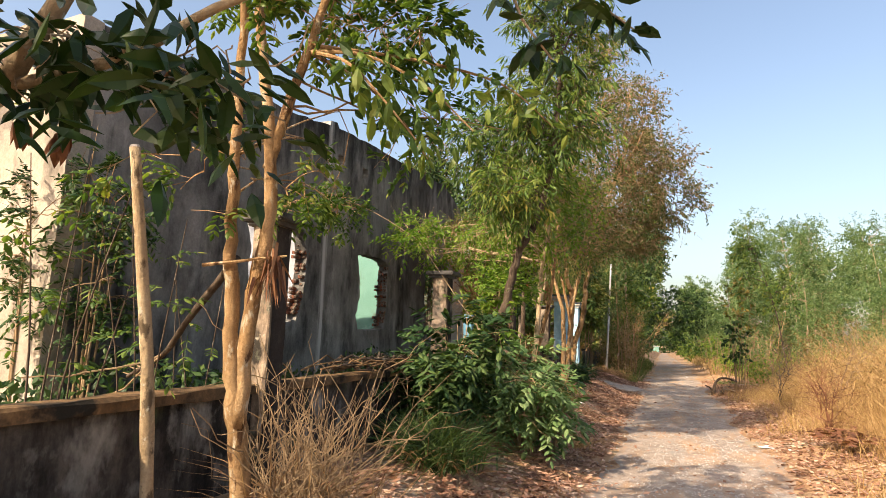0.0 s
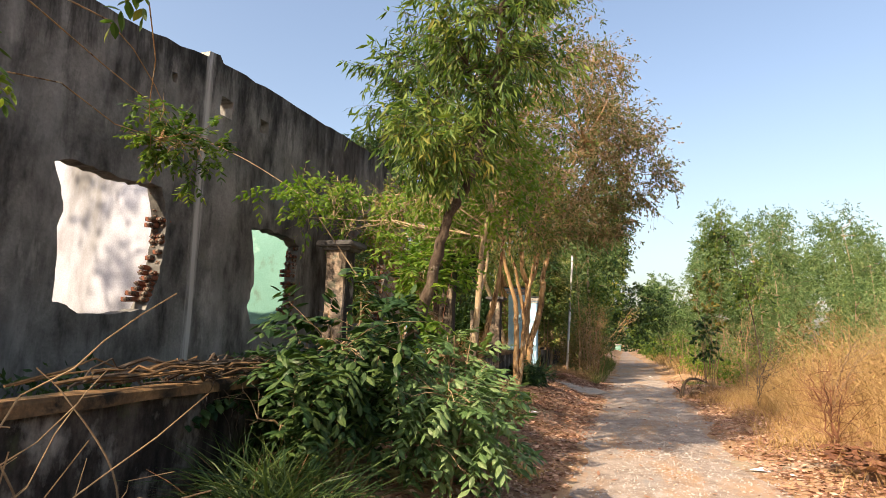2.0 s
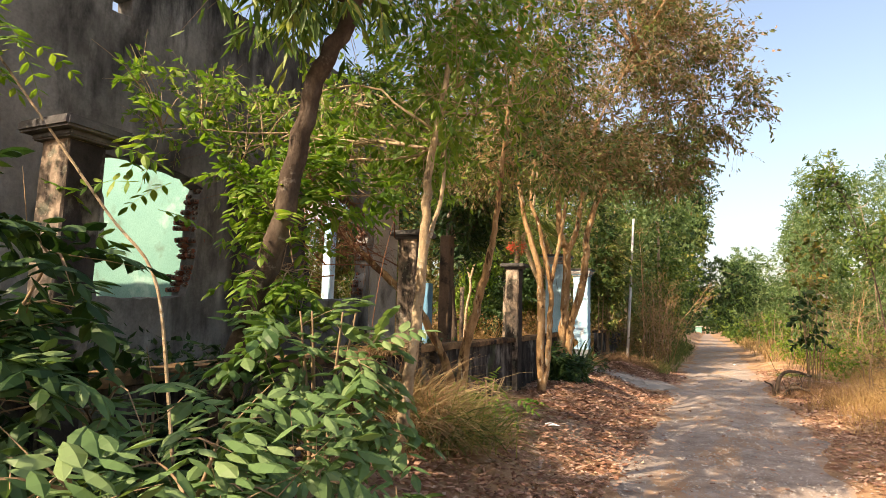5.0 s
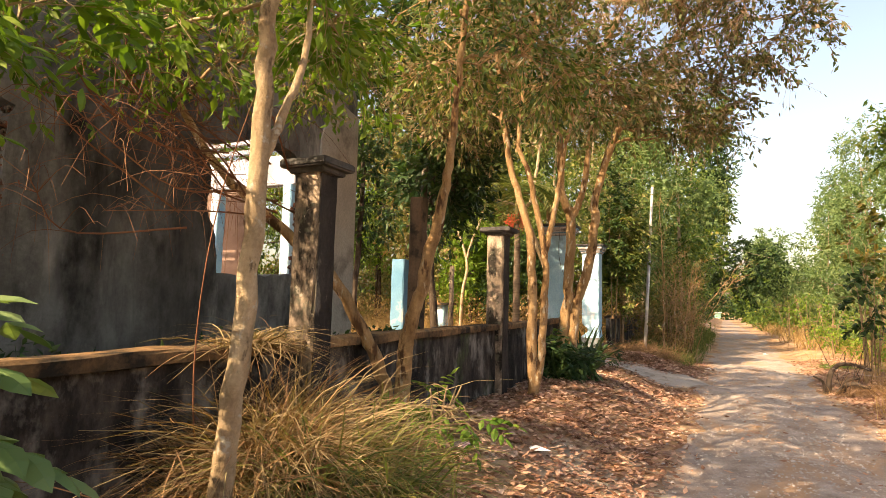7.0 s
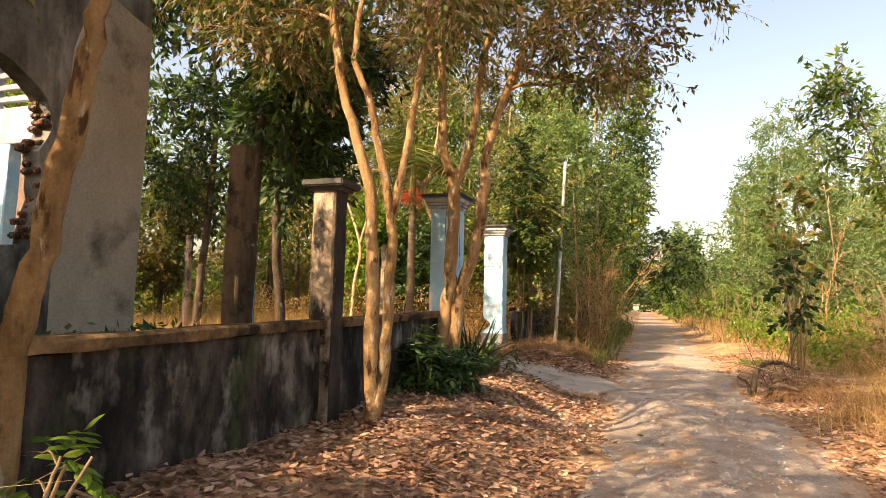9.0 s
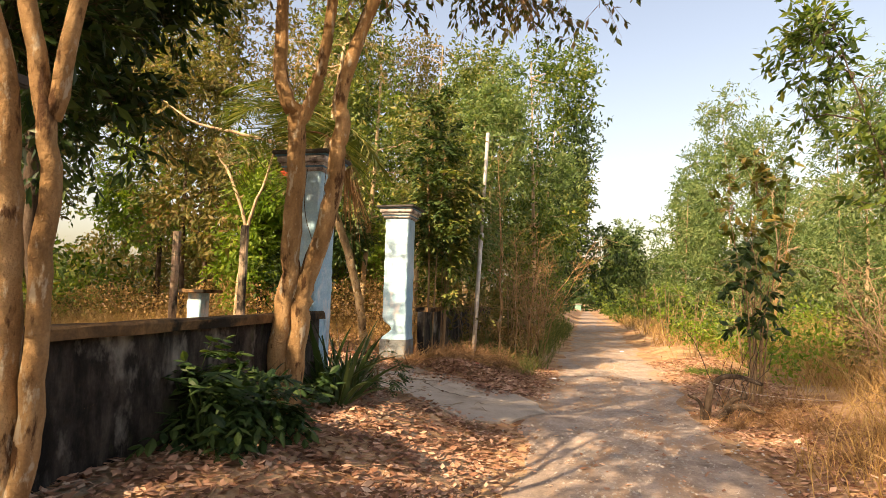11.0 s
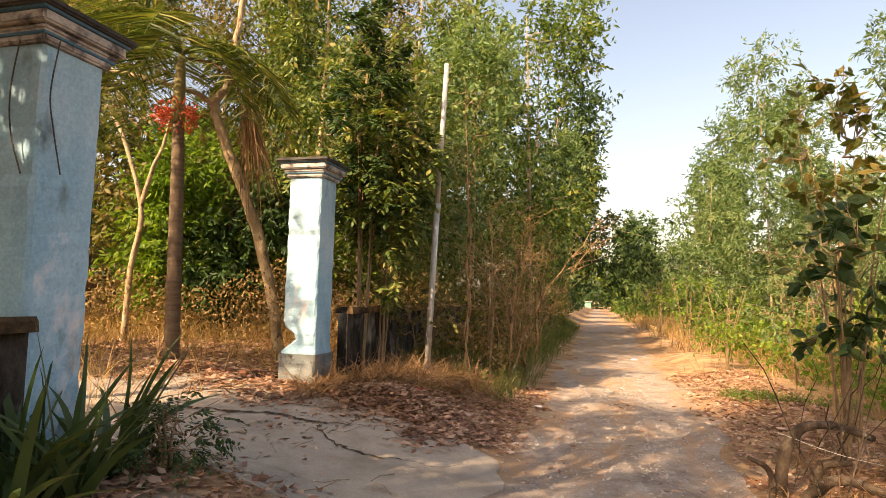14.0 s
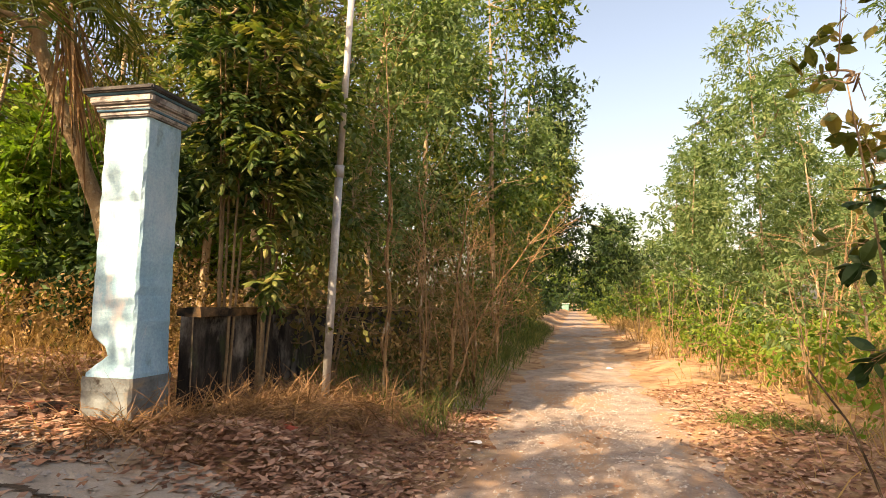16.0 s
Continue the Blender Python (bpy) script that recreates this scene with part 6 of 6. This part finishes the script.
for k in range(16):
    b = Build()
    p0 = np.array([-3.45, 11.5, 2.25]) + rng.normal(size=3) * [0.15, 0.3, 0.14]
    p1 = p0 + [rng.uniform(-0.4, 0.15), rng.uniform(-1.5, 0.1), rng.uniform(-0.1, 0.6)]
    line = smooth_line([p0, (p0 + p1) / 2 + rng.normal(size=3) * 0.12, p1], 10)
    b.tube(line, (0.008, 0.003), 5)
    part("branch", b, M["dead_leaf"], root)
    fine = Build()
    for _ in range(20):
        s0 = line[rng.integers(2, 10)]
        d = rng.normal(size=3) * [0.22, 0.26, 0.14]
        fine.tube(smooth_line([s0, s0 + d * 0.6 + [0, 0, 0.04], s0 + d * 1.1 - [0, 0, rng.uniform(0.02, 0.22)]], 7), (0.0026, 0.001), 3)
    tagged(part("twig_work", fine, M["dead_leaf"], root), kind="stuff")

# strap-leaved plants at the gate
for x, y, n, ln in ((-2.75, 19.2, 30, 1.15), (-2.55, 19.35, 26, 1.0), (-2.72, 19.7, 22, 0.95), (-2.5, 18.95, 20, 0.8)):
    root = thing("strap_leaf_plant", (x, y, float(ground_z(x, y))), "dark green strap-leaved plant at the gate", "plant", "strap-leaved plants")
    for k in range(n):
        b = Build()
        a = rng.uniform(0, 6.283)
        ti = rng.uniform(0.1, 0.95)
        blades(b, np.array([[x + 0.05 * math.cos(a), y + 0.05 * math.sin(a), float(ground_z(x, y)) - 0.03]]), np.array([[math.cos(a) * ti, math.sin(a) * ti, 1.0]]), ln * rng.uniform(0.7, 1.15), 0.03 * rng.uniform(0.7, 1.2), rng.uniform(0.05, 0.7), 7)
        part("strap_leaf", b, M["agave"], root)
shrub("bush", "ferny undergrowth among the strap leaves", -2.45, 19.9, 0.35, 0.3, M["leaf_dark"], 0.04, 22, 4, pinnate=6)

# areca palm
root = thing("palm_tree", (-5.42, 23.5, 0.5), "slim ringed palm with a red fruit cluster and dead fronds", "palm")
b = Build()
line = smooth_line([(-5.43, 23.52, 0.3), (-5.36, 23.35, 2.28), (-5.33, 23.27, 3.2), (-5.31, 23.2, 3.8)], 60)
b.tube(line, 0.088 * (1 + 0.07 * (np.arange(60) % 3 == 0)) * np.linspace(1.12, 0.8, 60), 12)
part("trunk", b, M["bark_palm"], root, smooth=True)
b = Build()
b.tube(smooth_line([(-5.312, 23.2, 3.7), (-5.3, 23.18, 4.2), (-5.28, 23.16, 4.68)], 10), (0.085, 0.075, 0.04), 12)
shaft_top = part("crownshaft", b, M["leaf_shaft"], root, "brownish green crownshaft", True)
b = Build()
for i in range(260):
    d = unit(rng.normal(size=3) * [1, 1, 0.6])
    p0 = np.array([-5.32, 23.2, 3.78]) + d * [0.3, 0.3, 0.26] * rng.uniform(0.5, 1)
    b.tube([p0, p0 + d * 0.02, p0 + d * 0.04], (0.006, 0.014, 0.005), 5)
for i in range(40):
    d = unit(rng.normal(size=3) * [1, 1, 0.6])
    b.tube([np.array([-5.32, 23.2, 3.88]), np.array([-5.32, 23.2, 3.78]) + d * [0.28, 0.28, 0.24]], (0.006, 0.003), 4)
tagged(part("palm_fruit", b, M["fruit"], root), "red palm fruit cluster", kind="stuff")


def frond(root_, top_, a, ln, droop_, mat, up_=0.7):
    b_ = Build()
    u = np.linspace(0, 1, 14)
    d = np.array([math.cos(a), math.sin(a), 0])
    line_ = top_ + np.outer(u * ln * 0.8, d) + np.outer(u * ln * up_ - u * u * ln * droop_, [0, 0, 1])
    b_.tube(line_, (0.016, 0.004), 5)
    m = 46
    uu = np.linspace(0.2, 1, m)
    c = np.stack([np.interp(uu, u, line_[:, k]) for k in range(3)], 1)
    tan = unit(np.gradient(line_, axis=0))
    tt = np.stack([np.interp(uu, u, tan[:, k]) for k in range(3)], 1)
    side = unit(np.cross(tt, [0, 0, 1.0]))
    for s in (-1, 1):
        blades(b_, c, tt * 0.5 + side * s + [0, 0, 0.12] + rng.normal(size=(m, 3)) * 0.1, 0.48 * np.sin(np.pi * np.clip(uu * 0.9 + 0.08, 0, 1)) ** 0.6 + 0.08, 0.014, 0.45, 3)
    part("frond", b_, mat, root_)


for k in range(15):
    frond(shaft_top, np.array([-5.28, 23.16, 4.6]), k * 0.42 + rng.normal() * 0.15, rng.uniform(1.6, 2.3), rng.uniform(0.7, 1.3), M["grass"], rng.uniform(0.4, 1.0))
b = Build()
n = 70
blades(b, np.array([-4.55, 23.6, 4.0]) + rng.normal(size=(n, 3)) * [0.05, 0.05, 0.12], rng.normal(size=(n, 3)) * [0.16, 0.12, 0.1] + [0.22, 0, -1], rng.uniform(0.7, 1.7, n), 0.012, 0.05, 4)
b.tube(smooth_line([(-5.26, 23.18, 4.55), (-4.9, 23.4, 4.5), (-4.55, 23.6, 4.0), (-4.35, 23.65, 3.0)], 12), (0.02, 0.01), 6)
part("dead_frond", b, M["straw_dark"], root, "dead straw-coloured hanging frond")

# gnarled stump and dead stems on the verge
root = thing("tree_stump", (1.7, 22.25, 0.1), "gnarled grey-brown stump with dead stems in leaf litter", "stump")
for pts, rr in ((((1.45, 22.2, -0.05), (1.5, 22.2, 0.3), (1.62, 22.25, 0.5), (1.85, 22.3, 0.55), (2.2, 22.4, 0.45)), (0.055, 0.045, 0.035, 0.025)), (((1.7, 22.3, -0.05), (1.78, 22.25, 0.22), (1.95, 22.15, 0.3)), (0.045, 0.035, 0.02)), (((1.4, 22.15, -0.05), (1.36, 22.1, 0.2), (1.2, 22.05, 0.3)), (0.03, 0.025, 0.015)), (((1.6, 22.1, 0.0), (1.8, 22.0, 0.2), (2.1, 21.9, 0.15)), (0.05, 0.04, 0.03))):
    b = Build()
    b.tube(smooth_line(pts, 14), rr, 8, 0.1)
    part("root_stem", b, M["bark_dark"], root, smooth=True)
b = Build()
for i in range(9):
    p0 = np.array([1.7 + rng.normal() * 0.3, 22.2 + rng.normal() * 0.25, 0.12])
    stick(b, p0, p0 + rng.normal(size=3) * [0.3, 0.3, 0.1] + [0.1, 0, rng.uniform(0.5, 1.5)], rng.uniform(0.004, 0.01), 0, 0.04)
tagged(part("dead_stem_tangle", b, M["bark_dark"], root), kind="stuff")
root = thing("string", (1.9, 21.6, 0.3), "thin pale string tied between stems on the verge", "string")
b = Build()
b.tube(smooth_line([(1.42, 22.12, 0.5), (1.8, 21.8, 0.42), (2.3, 21.4, 0.42), (2.7, 21.2, 0.46)], 14), 0.0018, 5)
part("cord", b, M["cap_grey"], root)


def bare_shrub(x, y, h, rad, n, mat, label):
    root_ = thing("bare_shrub", (x, y, float(ground_z(x, y))), label, "shrub", "bare shrubs")
    z = float(ground_z(x, y)) - 0.05
    fine = Build()
    for i in range(n):
        a = rng.uniform(0, 6.283)
        d = np.array([math.cos(a), math.sin(a), 0]) * rad * rng.uniform(0.2, 1)
        hh = h * rng.uniform(0.65, 1.05)
        line_ = smooth_line([(x + 0.06 * math.cos(a), y + 0.06 * math.sin(a), z), np.array([x, y, z]) + d * 0.35 + [0, 0, hh * 0.5], np.array([x, y, z]) + d + [0, 0, hh]], 12)
        line_[1:] += rng.normal(size=(11, 3)) * 0.02
        b_ = Build()
        b_.tube(line_, (rng.uniform(0.012, 0.024), 0.005), 6)
        part("stem", b_, mat, root_)
        for k in range(18):
            s0 = line_[rng.integers(3, 12)]
            p1 = s0 + rng.normal(size=3) * [0.3, 0.3, 0.12] + d * 0.3 + [0, 0, rng.uniform(0.1, 0.45)]
            stick(fine, s0, p1, 0.004, 0, 0.03, 5)
            for q in range(2):
                stick(fine, (s0 + p1) / 2, (s0 + p1) / 2 + rng.normal(size=3) * 0.18 + [0, 0, 0.1], 0.0022, 0, 0.02, 4)
    tagged(part("twig_work", fine, mat, root_), kind="stuff")


for x, y, h, rad, n, m in ((-1.8, 25.45, 4.6, 0.35, 2, "bark_tan"), (-1.6, 26.2, 3.6, 0.7, 2, "bark_tan"), (-1.5, 27.0, 3.2, 1.5, 4, "bark_tan"), (-1.3, 28.2, 3.0, 1.5, 4, "bark_tan"), (-1.6, 29.4, 4.2, 0.9, 2, "twig"), (-1.5, 31.5, 4.0, 1.0, 3, "bark_tan"),
                           (2.7, 24.6, 2.2, 1.1, 2, "bark_tan"), (3.0, 20.4, 1.9, 0.7, 3, "twig"), (2.7, 17.8, 1.6, 0.6, 3, "bark_dark"), (3.2, 14.5, 1.7, 0.7, 3, "twig"), (2.5, 11.6, 1.1, 0.5, 4, "dead_leaf"), (4.0, 29.0, 3.6, 1.3, 2, "bark_tan"), (4.6, 31.0, 4.4, 1.2, 2, "bark_tan")):
    bare_shrub(x, y, h, rad, n, M[m], "bare tan-stemmed shrub in dry scrub")
litter("dead_leaf_drift", "drift of reddish dead leaves caught in the verge", 900, (2.0, 3.0, 9.6, 11.4, lambda x, y: np.exp(-((x - 2.45) / 0.3) ** 2 - ((y - 10.4) / 0.5) ** 2)), 0.16, M["dead_leaf"], 0.2)

# twigs and crumbs of stone scattered on the apron and the bank
b = Build()
for i in range(260):
    x, y = rng.uniform(-2.8, -0.9), rng.uniform(5.0, 26.5)
    a, ln = rng.uniform(0, 6.283), rng.uniform(0.08, 0.4)
    z = float(ground_z(x, y)) + 0.03
    stick(b, (x, y, z), (x + ln * math.cos(a), y + ln * math.sin(a), z + rng.uniform(0, 0.04)), rng.uniform(0.0015, 0.005), 0, 0.015, 4)
for i in range(60):
    x, y = rng.uniform(-5.0, -3.2), rng.uniform(22.2, 25.5)
    a, ln = rng.uniform(0, 6.283), rng.uniform(0.2, 0.7)
    z = float(ground_z(x, y)) + 0.03
    stick(b, (x, y, z), (x + ln * math.cos(a), y + ln * math.sin(a), z + rng.uniform(0, 0.08)), rng.uniform(0.003, 0.01), 0, 0.03, 5)
tagged(part("fallen_twigs", b, M["twig"]), "dry twigs scattered over the leaf litter", "twigs", kind="stuff")
b = Build()
n = 900
x, y = rng.uniform(-5.0, -2.6, n), 22.0 + np.abs(rng.normal(size=n)) * 0.6
s = 0.006 + 0.022 * rng.uniform(size=n) ** 3
v = np.stack([x, y, ground_z(x, y) + 0.03], 1)[:, None] + s[:, None, None] * oct_v[None] * rng.uniform(0.6, 1.4, (n, 5, 3))
b.block(v, (np.arange(n)[:, None, None] * 5 + np.array([(0, 1, 4), (1, 2, 4), (2, 3, 4), (3, 0, 4)])).reshape(-1, 3))
tagged(part("rubble", b, M["stone"]), "crumbled rubble on the edge of the apron", "rubble", kind="stuff")

# rubbish
def scrap(x, y, s, mat, label, name="litter_scrap"):
    b_ = Build()
    k = 7
    g = np.array([(math.cos(i * 0.9) * s * rng.uniform(0.6, 1.1), math.sin(i * 0.9) * s * 0.7 * rng.uniform(0.6, 1.1), rng.uniform(0.004, 0.02)) for i in range(k)] + [(0, 0, s * 0.35)])
    b_.add(g + [x, y, float(ground_z(x, y)) + 0.012], [(i, (i + 1) % k, k) for i in range(k)] + [tuple(range(k))[::-1]])
    tagged(part(name, b_, mat), label, "litter")


scrap(1.52, 11.05, 0.15, M["plastic"], "crumpled white plastic scrap beside the track")
scrap(1.75, 10.6, 0.05, M["plastic"], "small white scrap in the dust")
scrap(-0.76, 25.1, 0.08, M["plastic"], "flat pale scrap at the edge of the gravel")
scrap(0.9, 33.0, 0.1, M["plastic"], "white scrap lying on the track")
scrap(-1.8, 13.5, 0.13, M["plastic"], "crumpled pale plastic bag among fallen leaves")
scrap(-2.1, 12.6, 0.12, M["pink_rag"], "faded pink plastic bag among fallen leaves")
scrap(-2.0, 23.45, 0.13, M["red_rag"], "dusty red rag in the dead grass")

# distant hut at the end of the track
root = thing("roadside_hut", (-2.6, 122, 0.0), "small pale green hut at the end of the track", "hut")
b = Build()
b.box(-4.2, -1.6, 121, 123, 0.0, 1.3, 0.02)
part("wall", b, M["green"], root)
b = Build()
b.box(-4.4, -1.4, 120.8, 123.2, 1.3, 1.42, 0.02)
part("roof", b, M["cap_grey"], root)

# ---- bricks in the broken jambs ----


def jamb_bricks(edge, seed, stand):
    """Courses of broken brick in the side of a hole. edge: (y, z) from top to bottom; stand: how far (m, z) the courses stand into the hole."""
    rr = random.Random(seed)
    zz = [edge[0][1] - 0.03 - 0.064 * i for i in range(int((edge[0][1] - edge[-1][1]) / 0.064))]
    ez, ey = [p[1] for p in edge][::-1], [p[0] for p in edge][::-1]
    sz, sy = [p[1] for p in stand][::-1], [p[0] for p in stand][::-1]
    for row, z in enumerate(zz):
        y = float(np.interp(z, ez, ey))
        out_ = float(np.interp(z, sz, sy))
        for w in (0.012, 0.118):
            if rr.random() < 0.05:
                continue
            ob = new("brick", rr.choice((brick_mesh, half_mesh, stub_mesh)))
            ob.parent = wall
            into = out_ * (0.45 if w < 0.1 else 1.0) + rr.uniform(-0.055, 0.05)
            ob.matrix_basis = Matrix.Translation((HX - w - 0.045, y + 0.085 - into, z)) @ Matrix.Rotation(rr.uniform(-0.2, 0.2), 4, "Z") @ Matrix.Rotation(rr.uniform(-0.14, 0.14), 4, "X") @ Matrix.Rotation(rr.uniform(-0.1, 0.1), 4, "Y")


b = Build()
b.box(-0.046, 0.046, -0.095, 0.095, -0.027, 0.027, 0.006)
brick_mesh = b.mesh("brick", M["brick"])
b = Build()
b.box(-0.046, 0.046, -0.07, 0.09, -0.026, 0.028, 0.014)
half_mesh = b.mesh("brick", M["brick"])
b = Build()
b.box(-0.04, 0.046, -0.05, 0.095, -0.03, 0.024, 0.02)
stub_mesh = b.mesh("brick", M["brick"])
jamb_bricks([(7.86, 3.2), (7.92, 2.98), (7.93, 2.78), (7.94, 2.5), (7.9, 2.3), (7.84, 2.02), (7.74, 1.8)], 1, [(0.02, 3.2), (0.0, 3.0), (0.12, 2.86), (0.06, 2.6), (0.0, 2.5), (0.1, 2.3), (0.14, 2.1), (0.12, 1.8)])
jamb_bricks([(10.88, 3.05), (10.86, 2.63), (10.88, 2.2), (10.76, 1.74)], 2, [(0.0, 3.0), (0.08, 2.6), (0.16, 2.2), (0.06, 1.74)])
jamb_bricks([(14.52, 3.2), (14.6, 2.95), (14.5, 2.7), (14.56, 2.3), (14.48, 1.88)], 3, [(0.05, 3.2), (0.05, 1.9)])
